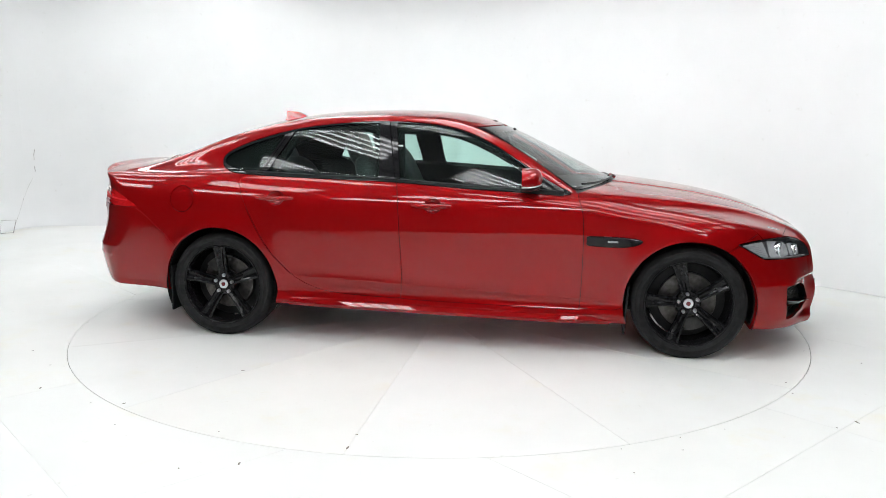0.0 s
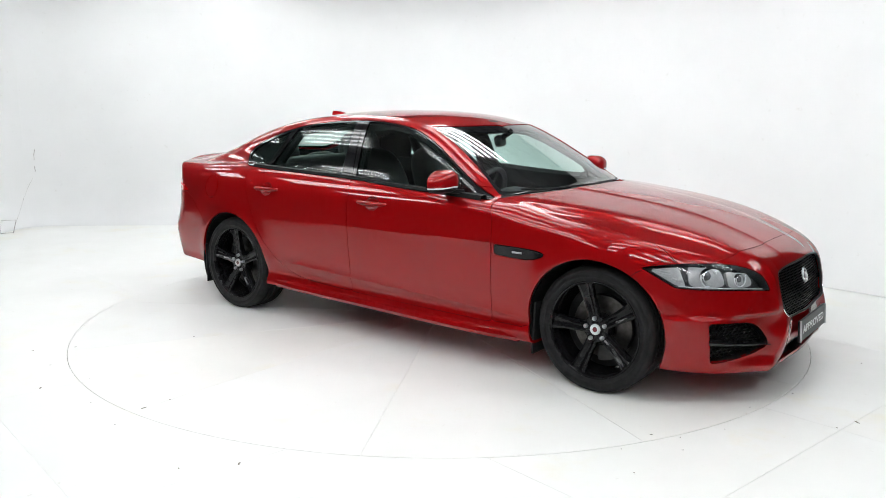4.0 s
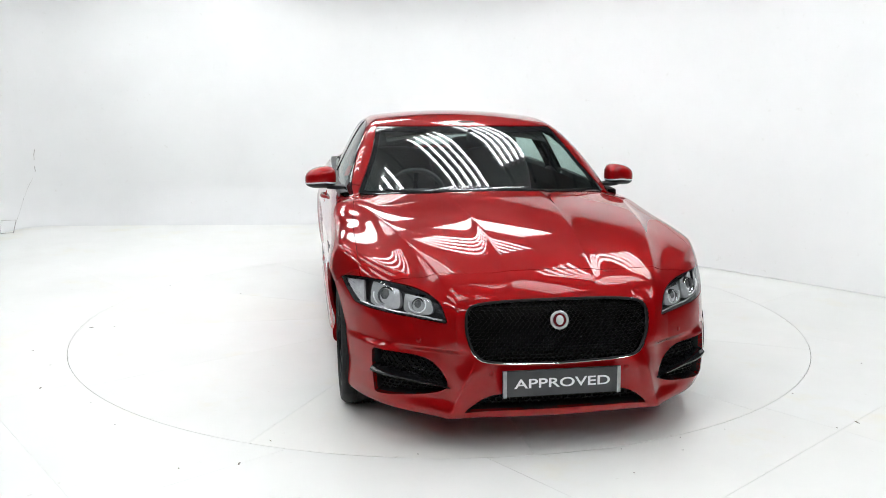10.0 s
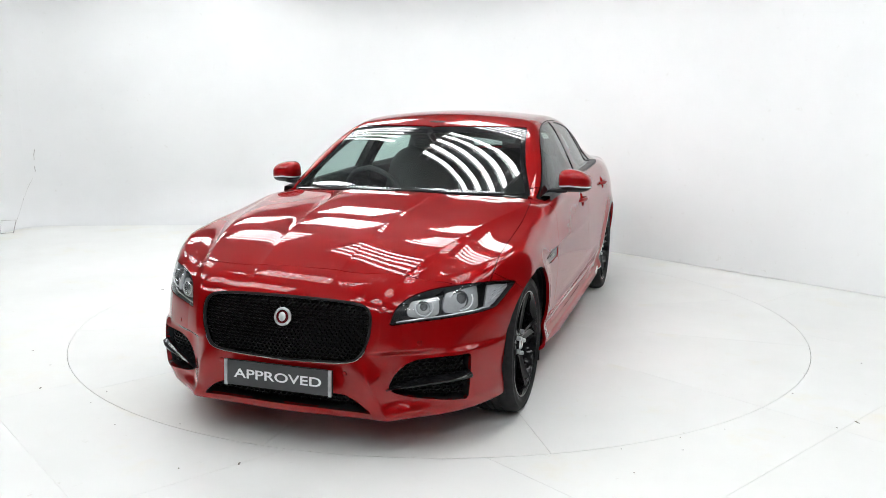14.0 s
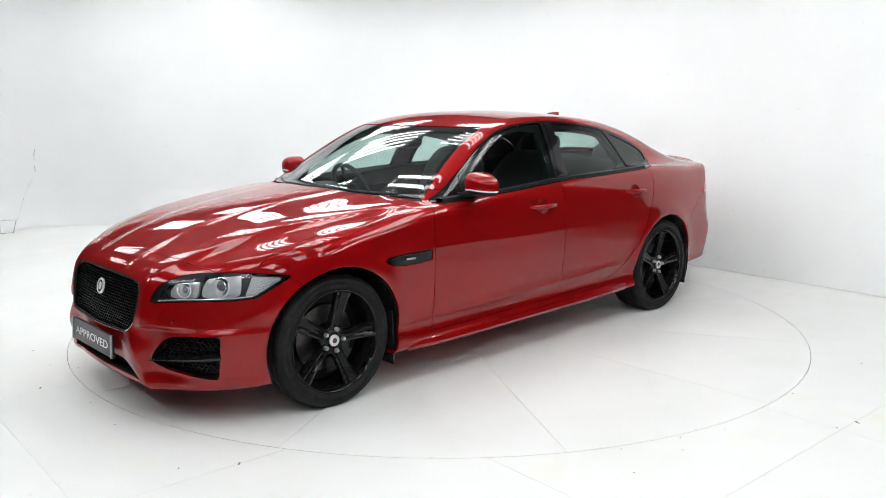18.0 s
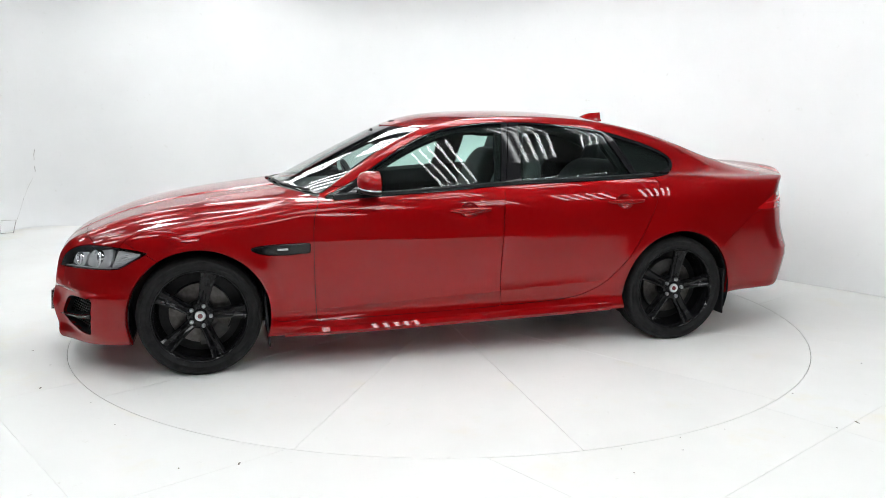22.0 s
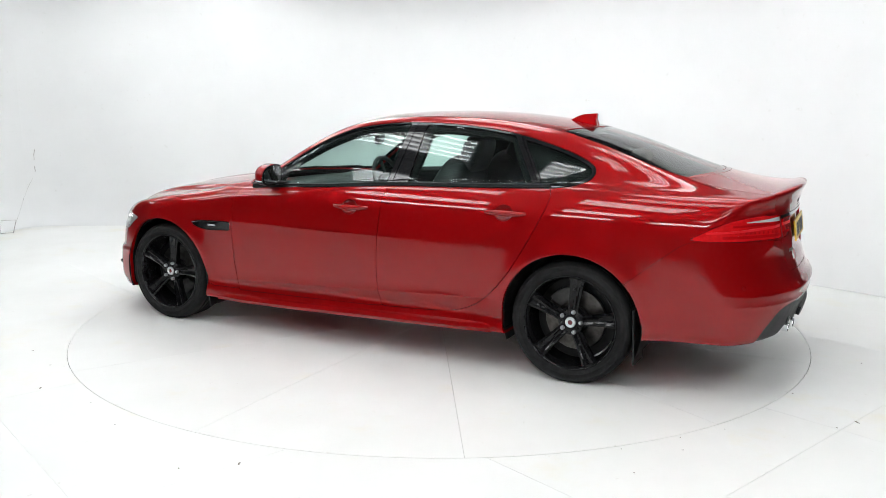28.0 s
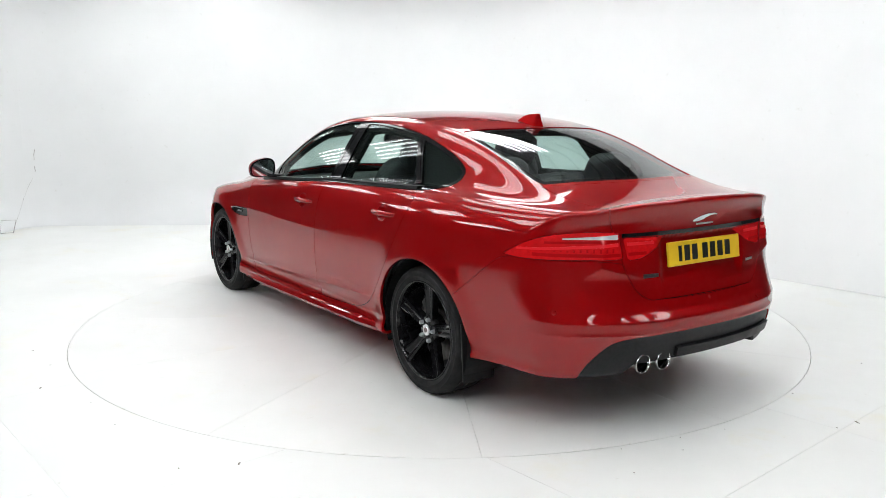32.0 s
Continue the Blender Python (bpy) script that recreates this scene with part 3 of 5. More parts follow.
def largest(mesh):
    """The biggest connected sheet of a mesh."""
    p, tri = mesh
    mark = np.arange(len(p))
    while True:
        low = mark[tri].min(1)
        new_mark = mark.copy()
        for k in range(3):
            np.minimum.at(new_mark, tri[:, k], low)
        if (new_mark == mark).all():
            break
        mark = new_mark
    ids, count = np.unique(mark[tri[:, 0]], return_counts=True)
    return tidy(p, tri[mark[tri[:, 0]] == ids[count.argmax()]])


def borders(tri):
    e = np.concatenate([tri[:, [0, 1]], tri[:, [1, 2]], tri[:, [2, 0]]])
    key = np.sort(e, 1)
    _, idx, cnt = np.unique(key, axis=0, return_index=True, return_counts=True)
    return e[idx[cnt == 1]]


def panel(name, mesh, mat, parent, depth=0.012, label="", sink=0.0, back=False):
    """A sheet of the skin with turned-in edges; its shading follows the true skin."""
    p, tri = mesh
    n = skin_normals(p)
    e = borders(tri)
    q = p - n * np.reshape(sink, (-1, 1))
    verts, norms, faces = [q], [n], [tri]
    if depth and len(e):
        a, b = e[:, 0], e[:, 1]
        base = len(p)
        m = len(e)
        along = p[b] - p[a]
        along /= np.maximum(np.linalg.norm(along, axis=1), 1e-9)[:, None]
        out = np.cross(along, n[a])
        verts += [q[a], q[b], q[a] - n[a] * depth, q[b] - n[b] * depth]
        norms += [out] * 4
        k = np.arange(m)
        faces += [np.stack([base + k, base + 2 * m + k, base + m + k], 1), np.stack([base + m + k, base + 2 * m + k, base + 3 * m + k], 1)]
    if back:
        base = sum(len(v) for v in verts)
        verts.append(q - n * depth)
        norms.append(-n)
        faces.append(tri[:, ::-1] + base)
    return mesh_object(name, np.concatenate(verts), np.concatenate(faces), mat, parent, label, normals=np.concatenate(norms))


def on_skin(s, z, end=1, depth=0.0, side=1):
    """The point of the nose (end 1) or tail (end -1) at arc s from the middle and height z, depth below the skin."""
    s, z = np.atleast_1d(np.asarray(s, float)), np.atleast_1d(np.asarray(z, float))
    s, z = np.broadcast_arrays(s, z)
    d = np.stack([end * np.cos(s / 0.84), side * np.sin(s / 0.84), 0 * s], 1)
    o = np.stack([np.full_like(s, end * 1.5), 0 * s, z], 1)
    lo, hi = np.zeros(len(s)), np.full(len(s), 1.6)
    for _ in range(26):
        m = (lo + hi) / 2
        p = o + d * m[:, None]
        ins = skin(p[:, 0], p[:, 1], p[:, 2]) < 0
        lo, hi = np.where(ins, m, lo), np.where(ins, hi, m)
    p = o + d * lo[:, None]
    return p - skin_normals(p) * np.reshape(depth, (-1, 1))


def on_flank(x, z, side=1, depth=0.0):
    """The point of the flank at x and height z."""
    x, z = np.broadcast_arrays(np.atleast_1d(np.asarray(x, float)), np.atleast_1d(np.asarray(z, float)))
    lo, hi = np.full(len(x), 0.3), np.full(len(x), 1.3)
    for _ in range(26):
        m = (lo + hi) / 2
        ins = skin(x, side * m, z) < 0
        lo, hi = np.where(ins, m, lo), np.where(ins, hi, m)
    p = np.stack([x, side * lo, z], 1)
    return p - skin_normals(p) * depth


def on_top(x, y, depth=0.0):
    x, y = np.broadcast_arrays(np.atleast_1d(np.asarray(x, float)), np.atleast_1d(np.asarray(y, float)))
    lo, hi = np.full(len(x), 0.6), np.full(len(x), 1.7)
    for _ in range(26):
        m = (lo + hi) / 2
        ins = skin(x, y, m) < 0
        lo, hi = np.where(ins, m, lo), np.where(ins, hi, m)
    p = np.stack([x, y, lo], 1)
    return p - skin_normals(p) * depth
# ---- outlines of the car's openings and panels ----
GLASSHOUSE = rounded([(0.800, 0.966), (0.657, 1.031), (0.456, 1.157), (0.284, 1.264), (0.110, 1.341), (-0.036, 1.376), (-0.260, 1.400), (-0.486, 1.402), (-0.712, 1.390), (-0.939, 1.364), (-1.095, 1.335), (-1.255, 1.291), (-1.390, 1.246), (-1.490, 1.200), (-1.535, 1.163), (-1.530, 1.110), (-1.471, 1.080), (-1.378, 1.063), (-1.254, 1.058), (-0.913, 1.046), (-0.572, 1.037), (-0.362, 1.031), (-0.170, 1.020), (0.219, 0.995), (0.657, 0.977)])
FRONT_DOOR = rounded([(0.800, 1.03), (0.800, 1.03), (0.806, 0.96), (0.845, 0.87), (0.847, 0.60), (0.840, 0.368), (0.832, 0.277), (0.832, 0.277), (0.277, 0.284), (-0.163, 0.292), (-0.283, 0.298), (-0.283, 0.298), (-0.269, 0.431), (-0.272, 0.593), (-0.300, 0.99), (-0.33, 1.08), (-0.33, 1.08)])
REAR_DOOR = rounded([(-0.33, 1.08), (-0.33, 1.08), (-0.300, 0.99), (-0.272, 0.593), (-0.269, 0.431), (-0.283, 0.298), (-0.283, 0.298), (-0.696, 0.312), (-0.849, 0.342), (-0.977, 0.414), (-1.101, 0.544), (-1.164, 0.635), (-1.226, 0.742), (-1.292, 0.870), (-1.345, 0.995), (-1.335, 1.05), (-1.30, 1.09), (-1.30, 1.09)])
FRONT_WING = rounded([(0.832, 0.285), (0.832, 0.285), (0.80, 0.60), (0.80, 0.87), (0.79, 0.962), (0.79, 1.10), (0.79, 1.10), (2.15, 1.0), (2.15, 1.0), (1.86, 0.76), (1.755, 0.705), (1.68, 0.66), (1.60, 0.55), (1.05, 0.285), (1.05, 0.285)])
SIDE_VENT = rounded([(1.207, 0.720), (1.104, 0.735), (0.866, 0.738), (0.866, 0.738), (0.866, 0.680), (0.866, 0.680), (1.063, 0.670), (1.165, 0.688)])
HEADLAMP = rounded([(0.482, 0.588), (0.482, 0.588), (0.515, 0.664), (0.585, 0.700), (0.650, 0.717), (0.720, 0.728), (0.800, 0.734), (0.920, 0.733), (1.020, 0.723), (1.105, 0.708), (1.105, 0.708), (1.031, 0.663), (0.955, 0.617), (0.955, 0.617), (0.880, 0.610), (0.730, 0.605), (0.600, 0.597)])
GRILLE = rounded([(-0.1, 0.688), (0.2, 0.685), (0.375, 0.675), (0.418, 0.650), (0.408, 0.540), (0.368, 0.445), (0.285, 0.418), (0.1, 0.414), (-0.1, 0.414)])
SIDE_INTAKE = rounded([(0.806, 0.445), (0.806, 0.445), (0.660, 0.440), (0.575, 0.430), (0.525, 0.398), (0.485, 0.345), (0.474, 0.305), (0.520, 0.278), (0.600, 0.258), (0.700, 0.245), (0.792, 0.238), (0.792, 0.238)])
LOWER_INTAKE = rounded([(-0.1, 0.287), (0.263, 0.287), (0.335, 0.270), (0.412, 0.200), (0.412, 0.200), (0.3, 0.204), (0.05, 0.206), (-0.1, 0.206)])
TAIL_LAMP = rounded([(0.820, 0.838), (0.820, 0.838), (0.685, 0.935), (0.529, 0.958), (0.423, 0.952), (0.408, 0.951), (0.408, 0.951), (0.392, 0.834), (0.392, 0.834), (0.540, 0.834), (0.660, 0.831), (0.762, 0.831)])
TAIL_LAMP_INNER = rounded([(0.392, 0.928), (0.392, 0.928), (0.200, 0.920), (0.200, 0.920), (0.255, 0.868), (0.322, 0.830), (0.372, 0.828), (0.372, 0.828)])
REAR_VALANCE = rounded([(-0.1, 0.492), (0.07, 0.492), (0.363, 0.486), (0.425, 0.470), (0.460, 0.440), (0.530, 0.335), (0.56, 0.2), (0.56, 0.05), (-0.1, 0.05)])
REAR_BUMPER = rounded([(1.6, 0.50), (1.6, 0.50), (1.12, 0.55), (1.057, 0.602), (0.921, 0.734), (0.815, 0.838), (0.66, 0.829), (0.392, 0.829), (0.374, 0.760), (0.345, 0.690), (0.310, 0.655), (0.250, 0.640), (-0.1, 0.634), (-0.1, 0.634), (-0.1, 0.05), (1.6, 0.05)])
WINDSCREEN = rounded([(0.290, -0.1), (0.262, 0.22), (0.196, 0.45), (0.135, 0.572), (0.135, 0.585), (0.33, 0.615), (0.56, 0.672), (0.750, 0.748), (0.792, 0.755), (0.922, 0.52), (1.000, 0.26), (1.026, -0.1)])
COWL = rounded([(0.96, -0.1), (0.95, 0.26), (0.90, 0.52), (0.79, 0.70), (0.79, 0.775), (0.818, 0.772), (0.960, 0.52), (1.040, 0.26), (1.066, -0.1)])
HOOD = rounded([(1.05, -0.1), (1.02, 0.26), (0.95, 0.52), (0.828, 0.70), (0.832, 0.778), (1.10, 0.806), (1.45, 0.826), (1.70, 0.828), (1.90, 0.83), (2.00, 0.78), (2.06, 0.60), (2.095, 0.48), (2.112, 0.35), (2.120, 0.15), (2.120, -0.1)])
REAR_SCREEN = rounded([(-1.365, -0.1), (-1.342, 0.22), (-1.283, 0.47), (-1.295, 0.525), (-1.62, 0.545), (-1.985, 0.553), (-2.010, 0.50), (-2.092, 0.2), (-2.118, -0.1)])
LID_EDGE = Curve((0.60, 0.36), (0.663, 0.41), (0.71, 0.445), (0.81, 0.497), (0.947, 0.532), (1.03, 0.556), (1.2, 0.556))


def boot_shape(p):
    x, y, z = p[:, 0], np.abs(p[:, 1]), p[:, 2]
    f = smax(y - LID_EDGE(z), 0.642 - z, 0.05)
    return np.maximum(f, x - (-2.135 + 0.42 * y * y))


def front_glass(p):
    x, z = p[:, 0], p[:, 2]
    f = outline_distance(GLASSHOUSE, x, z) + 0.009
    back = -(x + 0.292 + (z - 1.03) * 0.176)
    front = (x - 0.545) * 0.9 + (z - 1.0) * 0.15
    return np.maximum(np.maximum(f, back), front)


def rear_glass(p):
    x, z = p[:, 0], p[:, 2]
    f = outline_distance(GLASSHOUSE, x, z) + 0.012
    front = x + 0.430 + (z - 1.039) * 0.108
    back = -(x + 1.205 - (z - 1.06) * 0.60) * 0.86
    return np.maximum(np.maximum(f, front), back)


def quarter_glass(p):
    x, z = p[:, 0], p[:, 2]
    f = outline_distance(GLASSHOUSE, x, z) + 0.019
    return np.maximum(f, (x + 1.258 - (z - 1.06) * 0.60) * 0.86)


def pillar_line(p):
    """Below 0 on the front door's share of the glasshouse."""
    return -(p[:, 0] + 0.325 + (p[:, 2] - 1.033) * 0.215)


def quarter_line(p):
    return (p[:, 0] + 1.240 - (p[:, 2] - 1.06) * 0.60) * 0.86
# ---- the car ----
car = tagged(new("car"), "glossy red metallic saloon car with black wheels and tinted windows", "car")
points, triangles = tidy(*shell())
floor_cut = 0.17 - points[:, 2]
(points, triangles), _ = split(points, triangles, floor_cut)
for ax in (AXLE_X, -AXLE_X):
    f = np.where(np.abs(points[:, 1]) > 0.45, ARCH_R - np.hypot(points[:, 0] - ax, points[:, 2] - 0.335), -1)
    (points, triangles), _ = split(points, triangles, f)
# the tail is cut away above the exhaust
f = np.where(points[:, 0] < -2.2, 0.352 - points[:, 2] - 0.9 * np.maximum(0, np.abs(points[:, 1]) - 0.44), -1)
(points, triangles), _ = split(points, triangles, f)
rest = (points, triangles)
SIDES = ((1, "left"), (-1, "right"))

# openings first: what is left, sunk and near black, paints shade behind every gap
windscreen_mesh, rest = carve(rest, top_shape(WINDSCREEN), 0.004)
rear_screen_mesh, rest = carve(rest, lambda p: np.where(p[:, 0] < -1.2, top_shape(REAR_SCREEN)(p), 1.0), 0.004)
grille_mesh, rest = carve(rest, nose_shape(GRILLE))
lower_mesh, rest = carve(rest, nose_shape(LOWER_INTAKE))
lower_mesh = largest(lower_mesh)
glasshouse, lamps, intakes, tails, vents = {}, {}, {}, {}, {}
for s, _ in SIDES:
    glasshouse[s], rest = carve(rest, side_shape(GLASSHOUSE), 0.004, s)
    lamps[s], rest = carve(rest, nose_shape(HEADLAMP), 0.004, s)
    intakes[s], rest = carve(rest, nose_shape(SIDE_INTAKE), 0.0, s)
    intakes[s] = largest(intakes[s])
    tails[s], rest = carve(rest, tail_shape(TAIL_LAMP), 0.002, s)
    vents[s], rest = carve(rest, side_shape(SIDE_VENT), 0.003, s)
inner = (rest[0] - skin_normals(rest[0]) * 0.032, rest[1])
mesh_object("gap_shade_shell", inner[0], inner[1], BLACK_GAP, car, "near-black sheet standing for shade in the body gaps")

# panels
cowl_mesh, rest = carve(rest, lambda p: np.where(p[:, 2] > 0.9, top_shape(COWL)(p), 1.0), 0.004)
hood_mesh, rest = carve(rest, lambda p: np.where(skin_normals(p)[:, 2] > 0.15, np.maximum(top_shape(HOOD)(p), 0.716 - p[:, 2]), 1.0), 0.0026)
hood_mesh = largest(hood_mesh)
boot_mesh, rest = carve(rest, lambda p: np.where(p[:, 0] < -1.9, boot_shape(p), 1.0), 0.003)
valance_mesh, rest = carve(rest, tail_shape(REAR_VALANCE), 0.004)
bumper_mesh, rest = carve(rest, tail_shape(REAR_BUMPER), 0.0016)
lid_lamps = {}
for s, _ in SIDES:
    lid_lamps[s], boot_mesh = carve(boot_mesh, tail_shape(TAIL_LAMP_INNER), 0.002, s)
panel("hood", hood_mesh, RED, car, 0.014, "red hood with two sharp power creases")
panel("cowl", cowl_mesh, BLACK_SATIN, car, 0.02, "black plastic cowl under the windscreen", sink=0.022)
panel("boot_lid", boot_mesh, RED, car, 0.014)
panel("rear_valance", valance_mesh, BLACK_SATIN, car, 0.02, "satin black rear valance", sink=0.006)
panel("rear_bumper", bumper_mesh, RED, car, 0.014)
for s, _ in SIDES:
    door_mesh, rest = carve(rest, side_shape(FRONT_DOOR), 0.0036, s)
    cup_shape = lambda p: np.hypot((p[:, 0] + 0.075) / 1.2, p[:, 2] - 0.892) - 0.046
    cup, door_mesh = carve(door_mesh, cup_shape)
    front_door = panel("front_door", door_mesh, RED, car, 0.016)
    bowl = 0.029 * np.sqrt(np.clip(1 - (np.hypot((cup[0][:, 0] + 0.075) / 1.2, cup[0][:, 2] - 0.892) / 0.046) ** 2, 0, 1))
    mesh_object("handle_cup", cup[0] - skin_normals(cup[0]) * bowl[:, None], cup[1], RED, front_door)
    panel("door_card", door_mesh, BLACK_SATIN, front_door, 0.0, "black inner door card", sink=0.06)
    door_mesh, rest = carve(rest, side_shape(REAR_DOOR), 0.0036, s)
    cup_shape = lambda p: np.hypot((p[:, 0] + 1.088) / 1.2, p[:, 2] - 0.918) - 0.046
    cup, door_mesh = carve(door_mesh, cup_shape)
    rear_door = panel("rear_door", door_mesh, RED, car, 0.016)
    bowl = 0.029 * np.sqrt(np.clip(1 - (np.hypot((cup[0][:, 0] + 1.088) / 1.2, cup[0][:, 2] - 0.918) / 0.046) ** 2, 0, 1))
    mesh_object("handle_cup", cup[0] - skin_normals(cup[0]) * bowl[:, None], cup[1], RED, rear_door)
    panel("door_card", door_mesh, BLACK_SATIN, rear_door, 0.0, "black inner door card", sink=0.06)
    wing_mesh, rest = carve(rest, side_shape(FRONT_WING), 0.003, s)
    panel("front_wing", wing_mesh, RED, car, 0.016)
    pane1, frame_mesh = carve(glasshouse[s], front_glass, 0.001)
    pane2, frame_mesh = carve(frame_mesh, rear_glass, 0.001)
    pane3, frame_mesh = carve(frame_mesh, quarter_glass, 0.001)
    frame1, frame_mesh = carve(frame_mesh, pillar_line, 0.005)
    frame3, frame2 = carve(frame_mesh, quarter_line, 0.004)
    trim_shape = lambda p: np.minimum(front_glass(p), rear_glass(p) + 0.03 * ease(-0.95, -1.15, p[:, 0])) + 0.006 + 0.010 * ease(1.13, 1.27, p[:, 2]) + 0.02 * ease(0.22, 0.12, np.abs(p[:, 0] + 0.37))
    _, trim_mesh = carve(glasshouse[s], trim_shape)
    panel("window_trim", trim_mesh, BLACK_GAP, car, 0.03, "black inner window trim", sink=0.03)
    panel("window_frame", frame1, BLACK_GLOSS, front_door, 0.02, "gloss black window frame")
    panel("window_frame", frame2, BLACK_GLOSS, rear_door, 0.02, "gloss black window frame")
    panel("quarter_frame", frame3, BLACK_GLOSS, car, 0.02, "gloss black rear quarter window frame")
    panel("window_pane", pane1, GLASS, front_door, 0.0, "tinted door glass", sink=0.005)
    panel("window_pane", pane2, GLASS, rear_door, 0.0, "tinted door glass", sink=0.005)
    panel("quarter_pane", pane3, GLASS, car, 0.0, "tinted rear quarter glass", sink=0.005)
    for door, hx, hz in ((front_door, -0.083, 0.890), (rear_door, -1.096, 0.916)):
        xs = np.linspace(hx - 0.122, hx + 0.122, 13)
        c = on_flank(xs, np.full(13, hz + 0.004), s)
        bow = 0.028 * (1 - np.abs(np.linspace(-1, 1, 13)) ** 3) - 0.004
        c[:, 1] += s * bow
        rad = [0.009 + 0.0065 * (1 - abs(k / 6 - 1) ** 2) for k in range(13)]
        part("door_handle", tube_bm([tuple(v) for v in c], rad, 10), RED, door, smooth=True)
flap_shape = lambda p: np.where(p[:, 1] < 0, np.hypot(p[:, 0] + 1.737, p[:, 2] - 0.897) - 0.083, 1.0)
flap_mesh, rest = carve(rest, flap_shape, 0.004)
panel("fuel_flap", flap_mesh, RED, car, 0.01)
nose_mesh, rest = split(*rest, 1.48 - rest[0][:, 0])
panel("front_bumper", nose_mesh, RED, car, 0.02)
panel("bodyshell", rest, RED, car, 0.016, "red roof, pillars, rear quarters and sills")
ws_clear = lambda p: np.maximum(top_shape(WINDSCREEN)(p) + 0.028, 0.365 - 0.45 * p[:, 1] ** 2 - p[:, 0])
pane_mesh, border_mesh = carve(windscreen_mesh, ws_clear)
screen = panel("windscreen", pane_mesh, SCREEN_GLASS, car, 0.0, "clear raked windscreen", sink=0.004)
panel("screen_border", border_mesh, BLACK_GLOSS, screen, 0.006, "black printed screen border", sink=0.004)
pane_mesh, border_mesh = carve(rear_screen_mesh, lambda p: np.where(p[:, 0] < -1.2, top_shape(REAR_SCREEN)(p), 1.0) + 0.035)
screen = panel("rear_screen", pane_mesh, SCREEN_GLASS, car, 0.0, "tinted raked rear screen", sink=0.004)
panel("screen_border", border_mesh, BLACK_GLOSS, screen, 0.006, "black printed screen border", sink=0.004)


def rim_wall(name, mesh, depth, mat, parent, label="", sink=0.0):
    """The walls of a recess that runs in from the edge of a sheet of skin."""
    p, tri = mesh
    n = skin_normals(p)
    e = borders(tri)
    a, b = e[:, 0], e[:, 1]
    m = len(e)
    verts = np.concatenate([p[a] - n[a] * sink, p[b] - n[b] * sink, p[a] - n[a] * depth, p[b] - n[b] * depth])
    k = np.arange(m)
    faces = np.stack([k, m + k, 3 * m + k, 2 * m + k], 1)
    return mesh_object(name, verts, faces, mat, parent, label, smooth=False)


def edge_bar(name, outline, end, radius, mat, parent, depth=0.0, both=True, side=1, label="", sides=8):
    """A round bar that follows an outline on the nose or tail."""
    o = np.asarray(outline)
    if both:
        half = o[o[:, 0] > 0.01]
        o = np.concatenate([half, half[::-1] * np.array([-1, 1])])
    c = on_skin(o[:, 0] * side, o[:, 1], end, depth)
    return part(name, tube_bm([tuple(v) for v in c], radius, sides, closed=True), mat, parent, label, smooth=True)


def honeycomb(name, outline, parent, cell=0.024, depth=0.02, mirror=True, side=1, stroke=0.0042):
    """A honeycomb of fine bars inside an outline on the nose."""
    o = np.asarray(outline)
    lo, hi = o.min(0), o.max(0)
    if mirror:
        lo = np.array([-hi[0], lo[1]])
    w, h = cell, cell * 0.62
    edges = []
    rows, cols = int((hi[1] - lo[1]) / h) + 2, int((hi[0] - lo[0]) / w) + 2
    for r in range(rows):
        for c in range(cols):
            x = lo[0] + w * (c + 0.5 * (r % 2))
            z = lo[1] + h * r
            a, b, d, e = (x - w / 2, z + h * 0.33), (x, z + h * 0.67), (x + w / 2, z + h * 0.33), (x + w / 2, z - h * 0.33)
            edges += [(a, b), (b, d), (d, e)]
    e = np.array(edges)
    ends = e.reshape(-1, 2)
    key = np.abs(ends[:, 0]) if mirror else ends[:, 0]
    f = outline_distance(o, key, ends[:, 1]).reshape(-1, 2)
    e = e[(f < -0.003).all(1)]
    d = e[:, 1] - e[:, 0]
    d /= np.linalg.norm(d, axis=1)[:, None]
    t = np.stack([-d[:, 1], d[:, 0]], 1) * stroke / 2
    q = np.concatenate([e[:, 0] + t, e[:, 1] + t, e[:, 1] - t, e[:, 0] - t])
    n = len(e)
    top = on_skin(q[:, 0] * side, q[:, 1], 1, depth)
    low = on_skin(q[:, 0] * side, q[:, 1], 1, depth + 0.012)
    k = np.arange(n)
    a, b, c, g = k, n + k, 2 * n + k, 3 * n + k
    u = 4 * n
    faces = np.concatenate([np.stack([a, b, c, g], 1), np.stack([a, u + a, u + b, b], 1), np.stack([g, c, u + c, u + g], 1)])
    ob = mesh_object(name, np.concatenate([top, low]), faces, GRILLE_BLACK, parent, "black honeycomb mesh", smooth=False)
    return tagged(ob, kind="stuff")


def facing(p, n, roll=0):
    """A pose at p whose z axis runs along n."""
    return Matrix.Translation(Vector(p)) @ Vector(n).to_track_quat("Z", "Y").to_matrix().to_4x4() @ pose(0, 0, 0, 0, 0, roll)


def ring_bm(r, thick, steps=32, sides=8, a0=0.0, a1=360.0):
    closed = a1 - a0 >= 360
    n = steps if closed else steps + 1
    pts = [(r * math.cos(q), r * math.sin(q), 0) for q in (radians(a0 + (a1 - a0) * k / steps) for k in range(n))]
    return tube_bm(pts, thick, sides, closed)


